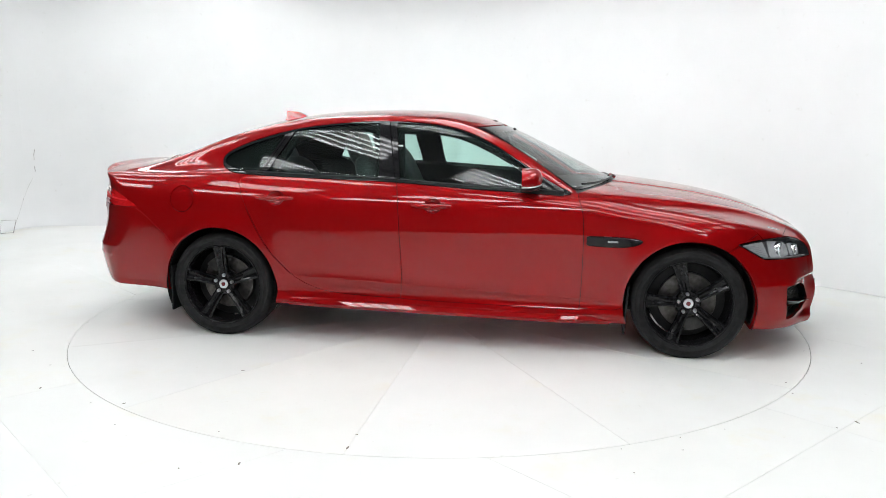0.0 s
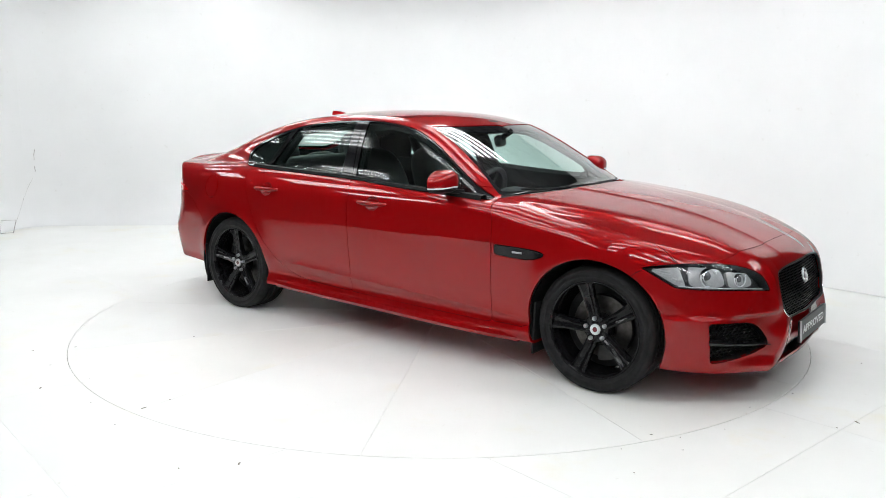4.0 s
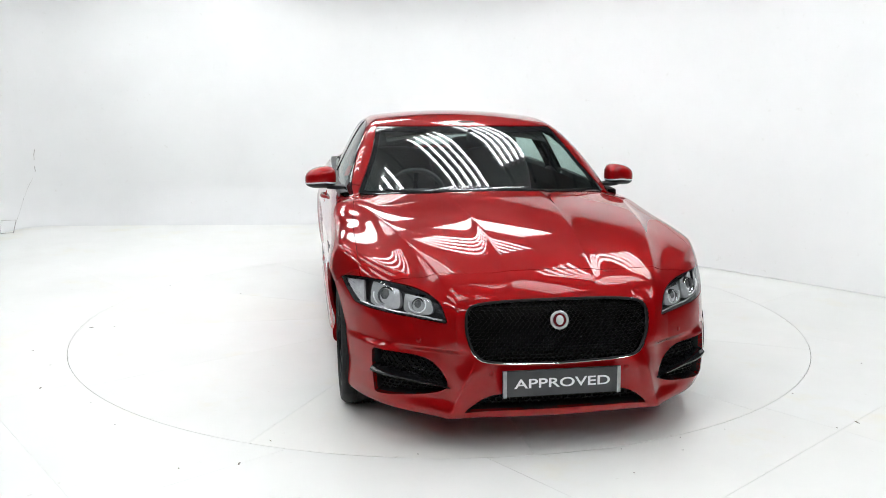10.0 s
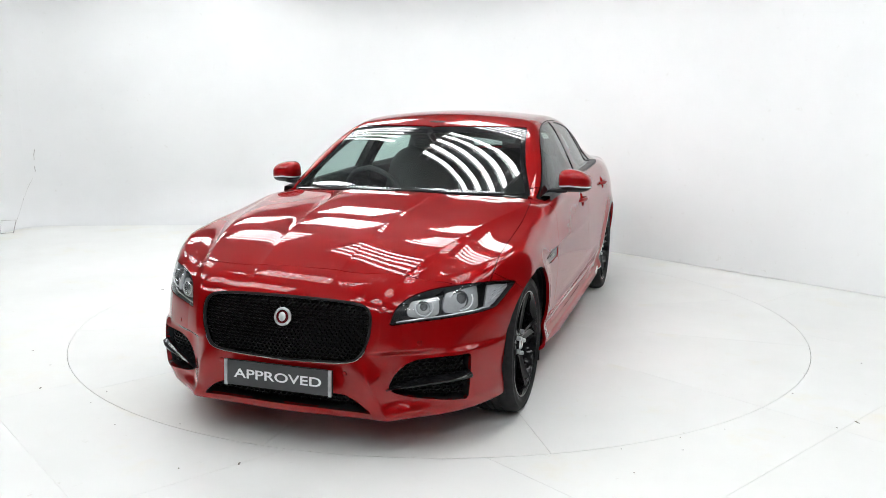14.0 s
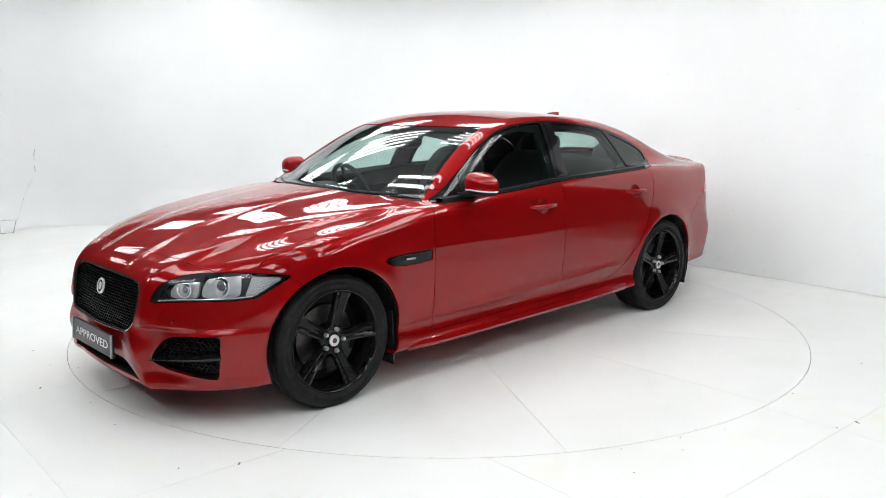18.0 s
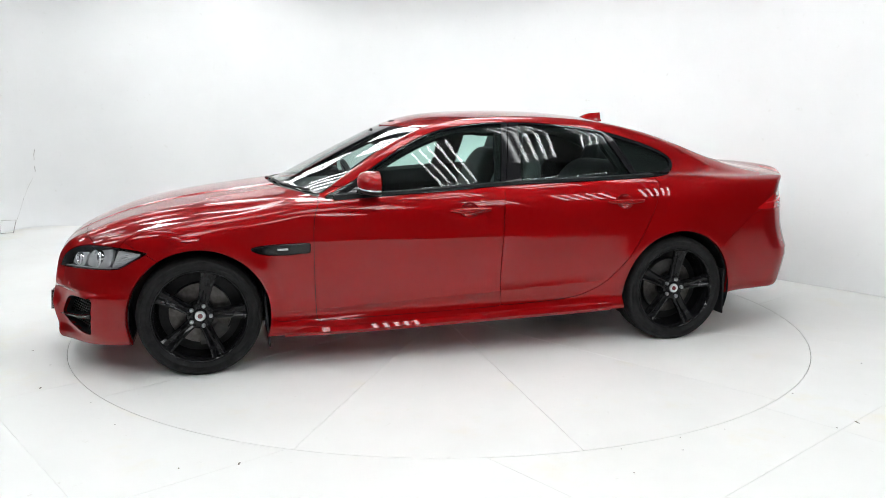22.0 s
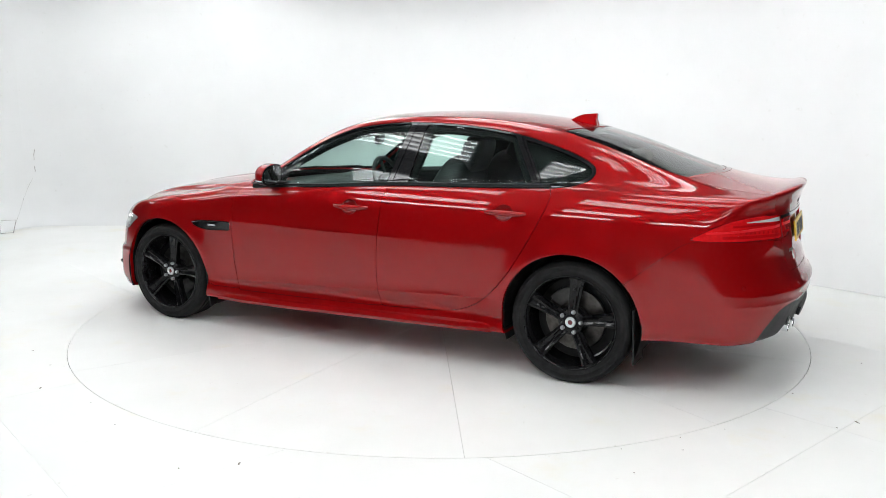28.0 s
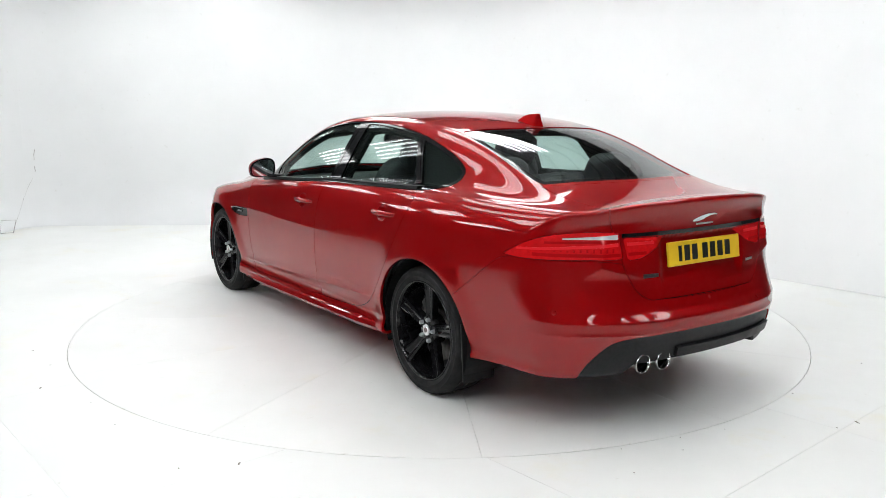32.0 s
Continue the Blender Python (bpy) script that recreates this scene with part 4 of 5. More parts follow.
# ---- nose ----
# the openings are backed with near-black sheets that stand for their inner shade
grille = panel("grille", grille_mesh, BLACK_GAP, car, 0.0, "gloss black honeycomb grille with a dark surround", sink=0.055)
rim_wall("grille_duct", grille_mesh, 0.056, BLACK_GLOSS, grille)
edge_bar("grille_surround", GRILLE * np.array([0.985, 1.0]), 1, 0.008, BLACK_SATIN, grille, 0.007)
trim = GRILLE[(GRILLE[:, 0] > 0.01) & (GRILLE[:, 1] < 0.50)]
trim = np.concatenate([trim, trim[::-1] * np.array([-1, 1])])
part("grille_trim", tube_bm([tuple(v) for v in on_skin(trim[:, 0], trim[:, 1], 1, 0.0)], 0.0020, 6), CHROME, grille, "thin chrome trim under the grille", smooth=True)
honeycomb("grille_mesh", GRILLE, grille, 0.023, 0.022)
lower = panel("lower_intake", lower_mesh, BLACK_GAP, car, 0.0, "dark lower air intake", sink=0.07)
rim_wall("intake_duct", lower_mesh, 0.071, BLACK_SATIN, lower)
honeycomb("intake_mesh", LOWER_INTAKE, lower, 0.030, 0.045)
for s, _ in SIDES:
    pocket = panel("side_intake", intakes[s], BLACK_GAP, car, 0.0, "dark side air intake with a gloss blade", sink=0.06)
    rim_wall("intake_duct", intakes[s], 0.061, BLACK_SATIN, pocket)
    honeycomb("intake_mesh", SIDE_INTAKE, pocket, 0.026, 0.040, False, s)
    bm = bmesh.new()
    ss = np.linspace(0.464, 0.803, 22)
    w = (ss - 0.464) / 0.339
    mid = 0.306 + 0.040 * w
    rise, out = 0.004 + 0.019 * w ** 0.7, 0.016 - 0.004 * w
    rows = [on_skin(ss, mid + rise, 1, 0.045, s), on_skin(ss, mid + rise * 0.9, 1, 0.008, s), on_skin(ss, mid + rise * 0.25, 1, -out, s), on_skin(ss, mid - rise * 0.25, 1, -out * 0.8, s), on_skin(ss, mid - rise, 1, 0.012, s), on_skin(ss, mid - rise, 1, 0.045, s)]
    vs = [[bm.verts.new(tuple(v)) for v in r] for r in rows]
    for i in range(5):
        for k in range(21):
            bm.faces.new((vs[i][k], vs[i][k + 1], vs[i + 1][k + 1], vs[i + 1][k]))
    for k in (0, 21):
        bm.faces.new([r[k] for r in vs])
    bmesh.ops.recalc_face_normals(bm, faces=bm.faces)
    blade = part("intake_blade", bm, BLACK_GLOSS, pocket, "gloss black aero blade", smooth=True)
    blade.data.set_sharp_from_angle(angle=radians(35))

badge = part("nose_badge", lathe_bm([(0, 0.0), (0.041, 0.0), (0.041, 0.006), (0.037, 0.010), (0.031, 0.009), (0.030, 0.006), (0, 0.006)], 40, "Z"), SILVER, car, "round chrome and red nose badge", smooth=True)
p = on_skin(0.0, 0.598, 1, 0.012)[0]
badge.matrix_basis = facing(p, skin_normals(p[None])[0])
part("badge_field", lathe_bm([(0, 0.008), (0.029, 0.007), (0.030, 0.005)], 32, "Z"), BADGE_RED, badge, smooth=True)
face = bmesh.new()
bmesh.ops.create_uvsphere(face, u_segments=16, v_segments=8, radius=1.0)
bmesh.ops.scale(face, vec=(0.0175, 0.021, 0.006), verts=face.verts)
bmesh.ops.translate(face, vec=(0, 0, 0.008), verts=face.verts)
part("badge_relief", face, SILVER, badge, smooth=True)

sign = part("front_plate", box_bm(-0.262, 0.262, -0.057, 0.057, 0.0, 0.012, 0.003), BLACK_SATIN, car, "dark grey show plate with silver ends")
sign.matrix_basis = Matrix.Translation((2.338, 0, 0.340)) @ pose(0, 0, 0, 90, 0, 90) @ pose(0, 0, 0, -3, 0, 0)
for s in (-1, 1):
    part("plate_end", box_bm(s * 0.253 - 0.008, s * 0.253 + 0.008, -0.058, 0.058, 0.010, 0.018, 0.002), PLATE_SILVER, sign, "silver end clip")
part("plate_face", box_bm(-0.244, 0.244, -0.055, 0.055, 0.011, 0.014, 0.001), PLATE_GREY, sign)


def lettering(name, text, height, width, mat, parent, z):
    cu = bpy.data.curves.new(name, "FONT")
    cu.body, cu.size, cu.extrude, cu.align_x, cu.align_y = text, 1.0, 0.001, "CENTER", "CENTER"
    cu.offset = 0.013
    tmp = new(name, cu)
    me = bpy.data.meshes.new_from_object(tmp.evaluated_get(bpy.context.evaluated_depsgraph_get()))
    bpy.data.objects.remove(tmp)
    bpy.data.curves.remove(cu)
    co = np.array([v.co for v in me.vertices])
    lo, hi = co.min(0), co.max(0)
    for v in me.vertices:
        v.co = ((v.co.x - (lo[0] + hi[0]) / 2) * width / (hi[0] - lo[0]), (v.co.y - (lo[1] + hi[1]) / 2) * height / (hi[1] - lo[1]), z + (0.001 if v.co.z > 0 else 0.0))
    me.materials.append(mat)
    ob = new(name, me)
    ob.parent = parent
    return ob


lettering("plate_lettering", "APPROVED", 0.041, 0.425, INK_WHITE, sign, 0.0142)

for s, _ in SIDES:
    lamp = panel("headlamp", lamps[s], LAMP_INNER, car, 0.0, "clear swept-back headlamp with two projectors", sink=0.075)
    rim_wall("lamp_wall", lamps[s], 0.076, LAMP_INNER, lamp)
    panel("lamp_lens", lamps[s], LENS_CLEAR, lamp, 0.0, "clear lens", sink=0.001)
    arc = lambda p: 0.84 * np.arctan2(np.abs(p[:, 1]), p[:, 0] - 1.5)
    bowl, _ = carve(lamps[s], lambda p: np.maximum(arc(p) - 0.93, nose_shape(HEADLAMP)(p) + 0.010))
    panel("lamp_reflector", bowl, LAMP_INNER, lamp, 0.0, "dark inner bezel", sink=0.06)
    side_lamp, _ = carve(lamps[s], lambda p: np.maximum(0.905 + (p[:, 2] - 0.62) * 0.35 - arc(p), nose_shape(HEADLAMP)(p) + 0.012))
    panel("side_marker", side_lamp, SILVER, lamp, 0.01, "ribbed silver side marker", sink=0.018)
    for k in range(5):
        w = np.linspace(0, 1, 6)
        rs = 0.925 + 0.016 * k + (0.070 + 0.010 * k) * w
        rz = 0.638 + 0.017 * k + 0.004 * w * k + 0.022 * w * (1 - k / 5)
        keep = outline_distance(HEADLAMP, rs, rz) < -0.010
        if keep.sum() < 3:
            continue
        rib = on_skin(rs[keep], rz[keep], 1, 0.013, s)
        part("marker_rib", tube_bm([tuple(v) for v in rib], 0.0028, 6), SILVER, lamp, "silver rib", smooth=True)
    # two silver bowls, each with a white J-shaped guide and a projector
    for s0, s1, z0, z1, c, z, r in ((0.560, 0.700, 0.612, 0.702, 0.634, 0.656, 0.027), (0.712, 0.890, 0.618, 0.728, 0.800, 0.676, 0.036)):
        edge = rounded([(s0 + 0.010, z0), (s1 - 0.012, z0), (s1, z0 + 0.03), (s1 + 0.004, z1), (s1 + 0.004, z1), (s0 + 0.026, z1 - 0.012), (s0 + 0.026, z1 - 0.012), (s0, z0 + 0.03)])
        cup, _ = carve(lamps[s], lambda p: np.maximum(nose_shape(edge)(p), nose_shape(HEADLAMP)(p) + 0.006))
        panel("lamp_bowl", cup, SILVER, lamp, 0.02, "bright silver bowl", sink=0.032)
        p = on_skin(c, z, 1, 0.038, s)[0]
        aim = Vector((0.90, s * 0.42, 0.05)).normalized()
        pod = part("projector", lathe_bm([(r * 1.12, -0.02), (r * 1.12, 0.010), (r * 1.02, 0.016), (r * 0.92, 0.010), (r * 0.86, -0.008)], 32, "Z"), CHROME, lamp, "chrome-ringed projector", smooth=True)
        pod.matrix_basis = facing(p, aim)
        dome = lathe_bm([(0, 0.014), (r * 0.4, 0.011), (r * 0.7, 0.003), (r * 0.88, -0.010)], 28, "Z")
        eye = part("projector_glass", dome, DARK_LENS, lamp, smooth=True)
        eye.matrix_basis = facing(p, aim)
        ring = part("light_guide", ring_bm(r * 1.42, 0.0036, 30, 8, 165, 385), GUIDE_WHITE, lamp, "white U-shaped light guide", smooth=True)
        ring.matrix_basis = facing(on_skin(c, z, 1, 0.022, s)[0], aim)
    low = np.array([(0.515, 0.598), (0.60, 0.606), (0.72, 0.613), (0.85, 0.617), (0.94, 0.624)])
    line = on_skin(low[:, 0], low[:, 1], 1, 0.02, s)
    part("lamp_trim", tube_bm([tuple(v) for v in line], 0.004, 6), SILVER, lamp, smooth=True)

# ---- flanks ----
WAIST = Curve((0.80, 0.967), (0.657, 0.976), (0.219, 0.994), (-0.170, 1.019), (-0.362, 1.030), (-0.572, 1.036), (-0.913, 1.045), (-1.254, 1.057), (-1.40, 1.064))
for s, _ in SIDES:
    vent = panel("side_vent", vents[s], BLACK_GLOSS, car, 0.012, "gloss black wing vent with a silver bar", sink=0.004)
    c = on_flank(np.array([0.99, 1.05]), np.array([0.706, 0.706]), s)
    part("vent_bar", tube_bm([tuple(v) for v in c], 0.006, 6), PLATE_SILVER, vent, smooth=True)
    edge = np.array([(1.19, 0.716), (1.10, 0.729), (0.98, 0.732), (0.88, 0.733)])
    c = on_flank(edge[:, 0], edge[:, 1], s, -0.001)
    part("vent_edge", tube_bm([tuple(v) for v in c], 0.003, 6), BLACK_GLOSS, vent, smooth=True)
    # bright strip along the foot of the windows
    xs = np.linspace(0.74, -1.36, 40)
    zs = WAIST(xs)
    c = on_flank(xs, zs, s, -0.002)
    part("waist_strip", tube_bm([tuple(v) for v in c], 0.0032, 6), BLACK_GLOSS, car, "gloss black waist strip", smooth=True)
    # dark cap along the inside of the door tops
    xs = np.linspace(0.72, -1.32, 34)
    zs = WAIST(xs)
    c = on_flank(xs, zs - 0.012, s)
    bm = bmesh.new()
    rows = [[bm.verts.new((x, v[1] - s * d, v[2] + h)) for x, v in zip(xs, c)] for d, h in ((0.009, 0.0), (0.016, 0.032), (0.060, 0.035), (0.085, 0.01), (0.09, -0.10))]
    for i in range(4):
        for k in range(33):
            bm.faces.new((rows[i][k], rows[i][k + 1], rows[i + 1][k + 1], rows[i + 1][k]))
    bmesh.ops.recalc_face_normals(bm, faces=bm.faces)
    part("door_cap", bm, BLACK_SATIN, car, "black inner door top", smooth=True)
    # sill blade
    xs = np.linspace(1.02, -1.02, 30)
    verts, faces = [], []
    for x in xs:
        y = float(on_flank(np.array([x]), np.array([0.30]), s)[0][1]) * s
        lift = float(UNDER(x))
        grow = float(ease(1.06, 0.75, x) * ease(-1.08, -0.8, x))
        verts += [(x, s * (y - 0.02), lift + 0.075), (x, s * (y + 0.004 + 0.022 * grow), lift + 0.045), (x, s * (y + 0.008 + 0.028 * grow), lift + 0.022), (x, s * (y - 0.002 + 0.018 * grow), lift - 0.002), (x, s * (y - 0.06), lift - 0.004)]
    for k in range(len(xs) - 1):
        for j in range(4):
            q = (k * 5 + j, k * 5 + j + 1, k * 5 + j + 6, k * 5 + j + 5)
            faces.append(q if s > 0 else q[::-1])
    sill = mesh_object("sill_skirt", verts, faces, RED, car, "red flared sill skirt")
    sill.data.set_sharp_from_angle(angle=radians(30))


def blob(cx, cy, cz, rx, ry, rz, power=2.6, nu=40, nv=24):
    """A rounded block: closed grid and its triangles."""
    pts, tri = [], []
    for i in range(nv + 1):
        a = math.pi * i / nv - math.pi / 2
        for j in range(nu):
            b = 2 * math.pi * j / nu
            c = lambda t: math.copysign(abs(math.cos(t)) ** (2 / power), math.cos(t))
            d = lambda t: math.copysign(abs(math.sin(t)) ** (2 / power), math.sin(t))
            pts.append((cx + rx * c(a) * c(b), cy + ry * c(a) * d(b), cz + rz * d(a)))
    for i in range(nv):
        for j in range(nu):
            a, b, c2, e = i * nu + j, i * nu + (j + 1) % nu, (i + 1) * nu + (j + 1) % nu, (i + 1) * nu + j
            tri += [(a, b, c2), (a, c2, e)]
    return np.array(pts), np.array(tri)


for s, _ in SIDES:
    p, tri = blob(0.50, 0.962, 1.076, 0.088, 0.094, 0.074, 2.9)
    # the shell tapers inward and leans back
    k = (p[:, 1] - 0.966) / 0.098
    p[:, 2] = 1.074 + (p[:, 2] - 1.074) * (1.0 - 0.13 * (k + 1)) - 0.010 * (k + 1) - 0.008 * k * k
    p[:, 0] += -0.024 * k - 0.012 * k * k
    body, rear = split(p, tri, 0.474 + 0.06 * (p[:, 1] - 0.966) - p[:, 0])
    low, cap = split(*body, body[0][:, 2] - (1.046 - 0.10 * np.abs(body[0][:, 1] - 0.94)))
    band, low = split(*low, (1.037 - 0.10 * np.abs(low[0][:, 1] - 0.94)) - low[0][:, 2])
    flip = lambda m: (m[0] * np.array([1, s, 1]), m[1] if s > 0 else m[1][:, ::-1])
    mirror = mesh_object("door_mirror", *flip(cap), RED, car, "red door mirror with a black foot")
    mesh_object("mirror_lamp", *flip(band), GUIDE, mirror, "milky indicator strip")
    mesh_object("mirror_base", *flip(low), BLACK_SATIN, mirror)
    rim = rear[0].copy()
    rim[:, 0] = 0.470 + 0.06 * (rim[:, 1] - 0.966)
    mesh_object("mirror_frame", *flip((rim, rear[1])), BLACK_GLOSS, mirror)
    gl = rim.copy()
    gl[:, 1:] = (gl[:, 1:] - np.array([0.966, 1.066])) * 0.86 + np.array([0.966, 1.066])
    gl[:, 0] = 0.466 + 0.06 * (gl[:, 1] - 0.966)
    mesh_object("mirror_glass", *flip((gl, rear[1])), MIRROR, mirror)
    arm = box_bm(0.46, 0.575, 0.79, 0.93, 0.988, 1.014, 0.010)
    for v in arm.verts:
        v.co.z += (v.co.y - 0.80) * 0.10
        v.co.y *= s
    if s < 0:
        bmesh.ops.reverse_faces(arm, faces=arm.faces)
    part("mirror_arm", arm, BLACK_SATIN, mirror, smooth=True)

def skin_ribbon(name, s, z0, z1, end, lift, mat, parent, label="", thick=0.004):
    """A flat band laid on the nose or tail between two heights."""
    s, z0, z1 = np.asarray(s, float), np.asarray(z0, float), np.asarray(z1, float)
    rows = [on_skin(s, z0, end, -lift + thick), on_skin(s, z0, end, -lift), on_skin(s, z1, end, -lift), on_skin(s, z1, end, -lift + thick)]
    bm = bmesh.new()
    vs = [[bm.verts.new(tuple(v)) for v in r] for r in rows]
    n = len(s)
    for i in range(3):
        for k in range(n - 1):
            bm.faces.new((vs[i][k], vs[i][k + 1], vs[i + 1][k + 1], vs[i + 1][k]))
    for k in (0, n - 1):
        bm.faces.new([vs[i][k] for i in range(4)])
    bmesh.ops.recalc_face_normals(bm, faces=bm.faces)
    return part(name, bm, mat, parent, label, smooth=True)


# ---- tail ----
for s, _ in SIDES:
    lamp = panel("tail_lamp", tails[s], LAMP_RED, car, 0.02, "slim red tail lamp with a clear strip", sink=0.001)
    ss = np.linspace(0.412, 0.60, 14)
    skin_ribbon("reversing_lens", ss * s, np.linspace(0.922, 0.924, 14), np.linspace(0.943, 0.928, 14), -1, 0.0025, SILVER, lamp, "clear silver reversing lens")
    ss = np.linspace(0.410, 0.76, 20)
    skin_ribbon("light_guide", ss * s, np.linspace(0.892, 0.868, 20), np.linspace(0.906, 0.878, 20), -1, 0.002, LAMP_RED_BRIGHT, lamp, "bright red line guide")
    ss = np.linspace(0.402, 0.70, 18)
    skin_ribbon("lamp_band", ss * s, np.full(18, 0.846), np.full(18, 0.860), -1, 0.0015, LAMP_RED_DARK, lamp, "smoked red lamp band")
    ss = np.linspace(0.408, 0.66, 18)
    skin_ribbon("lamp_band", ss * s, np.linspace(0.909, 0.902, 18), np.linspace(0.919, 0.912, 18), -1, 0.0015, LAMP_RED_DARK, lamp, "smoked red lamp band")
    for k in range(12):
        x = 0.425 + 0.022 * k
        skin_ribbon("lamp_rib", np.linspace(x, x + 0.006, 3) * s, np.full(3, 0.864 + 0.0005 * k), np.full(3, 0.883 - 0.0010 * k), -1, 0.0010, LAMP_RED_DARK, lamp, "moulded red rib")
    inner_lamp = panel("lid_lamp", lid_lamps[s], LAMP_RED, car, 0.012, "red inner tail lamp on the boot lid", sink=0.001)
    ss = np.linspace(0.262, 0.376, 10)
    skin_ribbon("light_guide", ss * s, np.full(10, 0.892), np.full(10, 0.906), -1, 0.002, LAMP_RED_BRIGHT, inner_lamp, "bright red line guide")
    ss = np.linspace(0.296, 0.370, 8)
    skin_ribbon("lamp_band", ss * s, np.full(8, 0.848), np.full(8, 0.862), -1, 0.0015, LAMP_RED_DARK, inner_lamp, "smoked red lamp band")

ss = np.linspace(-0.398, 0.398, 40)
skin_ribbon("lid_strip", ss, np.full(40, 0.930), np.full(40, 0.947), -1, 0.003, BLACK_GLOSS, car, "gloss black strip across the boot lid")
number = part("rear_plate", box_bm(-0.258, 0.258, -0.056, 0.056, 0.0, 0.010, 0.003), PLATE_YELLOW, car, "yellow rear number plate with black bars")
number.matrix_basis = Matrix.Translation((-2.526, 0.0, 0.836)) @ pose(0, 0, 0, 90, 0, -90) @ pose(0, 0, 0, -8, 0, 0)
for k, x in enumerate((-0.176, -0.128, -0.074, 0.0, 0.055, 0.110, 0.165)):
    part("plate_bar", box_bm(x - (0.011 if k == 0 else 0.019), x + (0.011 if k == 0 else 0.019), -0.036, 0.036, 0.009, 0.0112), INK_BLACK, number)


def tail_mark(name, y0, y1, z0, z1, label):
    """A plain chrome bar on the boot lid."""
    ys = np.linspace(y0, y1, 8)
    s = 0.84 * np.arctan2(ys, 1.04)
    a = on_skin(s, np.full(8, z0), -1, -0.001)
    b = on_skin(s, np.full(8, z1), -1, -0.001)
    a2 = on_skin(s, np.full(8, z0), -1, -0.004)
    b2 = on_skin(s, np.full(8, z1), -1, -0.004)
    bm = bmesh.new()
    rows = [[bm.verts.new(tuple(v)) for v in r] for r in (a, a2, b2, b)]
    for i in range(3):
        for k in range(7):
            bm.faces.new((rows[i][k], rows[i][k + 1], rows[i + 1][k + 1], rows[i + 1][k]))
    for k in (0, 7):
        bm.faces.new([rows[i][k] for i in range(4)])
    bmesh.ops.recalc_face_normals(bm, faces=bm.faces)
    return part(name, bm, CHROME, car, label)


w = np.linspace(0, 1, 16)
skin_ribbon("tail_emblem", 0.068 - 0.136 * w, 0.978 + 0.022 * w - 0.006 * np.sin(2 * math.pi * w), 0.983 + 0.022 * w + 0.013 * np.sin(math.pi * w) ** 0.7, -1, 0.004, CHROME, car, "slim silver emblem on the boot lid")
tail_mark("tail_lettering", -0.062, 0.062, 0.960, 0.968, "chrome lettering bar on the boot lid")
tail_mark("tail_badge", 0.315, 0.405, 0.742, 0.760, "chrome badge bar on the boot lid")
tail_mark("tail_badge", -0.40, -0.33, 0.752, 0.764, "chrome badge bar on the boot lid")

for y, x in ((0.392, -2.430), (0.272, -2.445)):
    tip = part("exhaust_tip", lathe_bm([(0.038, -0.10), (0.043, 0.10), (0.045, 0.112), (0.042, 0.116), (0.039, 0.112), (0.036, 0.02)], 32, "Z"), CHROME, car, "chrome exhaust tip", smooth=True)
    part("exhaust_bore", lathe_bm([(0.0375, 0.09), (0.036, -0.08), (0.0, -0.08)], 24, "Z"), BLACK_GAP, tip, smooth=True)
    tip.matrix_basis = facing((x, y, 0.356), (-1, 0.06, -0.04))

skin_ribbon("diffuser", np.linspace(-0.43, 0.17, 26), np.full(26, 0.366), np.full(26, 0.412), -1, 0.012, BLACK_SATIN, car, "black moulded lower diffuser", 0.05)
part("silencer", box_bm(-2.43, -2.0, -0.46, 0.46, 0.29, 0.42, 0.05), BLACK_GAP, car, "dark exhaust silencer")

fin = bmesh.new()
prof = [(-1.140, 1.404), (-1.178, 1.424), (-1.215, 1.444), (-1.250, 1.453), (-1.330, 1.458), (-1.326, 1.425), (-1.336, 1.378)]
left = [fin.verts.new((x, 0.010 + 0.024 * (1.47 - z) / 0.08, z)) for x, z in prof]
right = [fin.verts.new((x, -0.010 - 0.024 * (1.47 - z) / 0.08, z)) for x, z in prof]
fin.faces.new(left)
fin.faces.new(right[::-1])
for k in range(len(prof)):
    j = (k + 1) % len(prof)
    fin.faces.new((left[j], left[k], right[k], right[j]))
bmesh.ops.recalc_face_normals(fin, faces=fin.faces)
bmesh.ops.bevel(fin, geom=fin.edges[:], offset=0.004, segments=2, affect="EDGES")
part("roof_aerial", fin, RED, car, "red shark-fin roof aerial", smooth=True)

# parking sensors set flush in the bumpers
for end, spots in ((1, ((0.30, 0.378), (0.60, 0.505))), (-1, ((0.28, 0.575), (0.62, 0.60)))):
    for a, z in spots:
        for s, _ in SIDES:
            p = on_skin(a, z, end, 0.0, s)
            sensor = part("parking_sensor", lathe_bm([(0, 0.0016), (0.0095, 0.0016), (0.0105, 0.001), (0.0105, -0.004)], 20, "Z"), RED, car, "small round parking sensor", smooth=True)
            sensor.matrix_basis = facing(p[0], skin_normals(p)[0])
            part("sensor_ring", ring_bm(0.0108, 0.0006, 24, 6), BLACK_GAP, sensor, "dark ring")

# wipers
for y0, y1 in ((0.62, 0.02), (0.02, -0.60)):
    t = np.linspace(0, 1, 9)
    ys = y0 + (y1 - y0) * t
    xs = 1.030 - 0.50 * ys ** 2 - 0.02 * t
    blade_line = on_top(xs, ys, 0.004)
    arm = part("wiper", tube_bm([tuple(v) for v in blade_line], 0.007, 6), BLACK_SATIN, car, "black windscreen wiper", smooth=True)


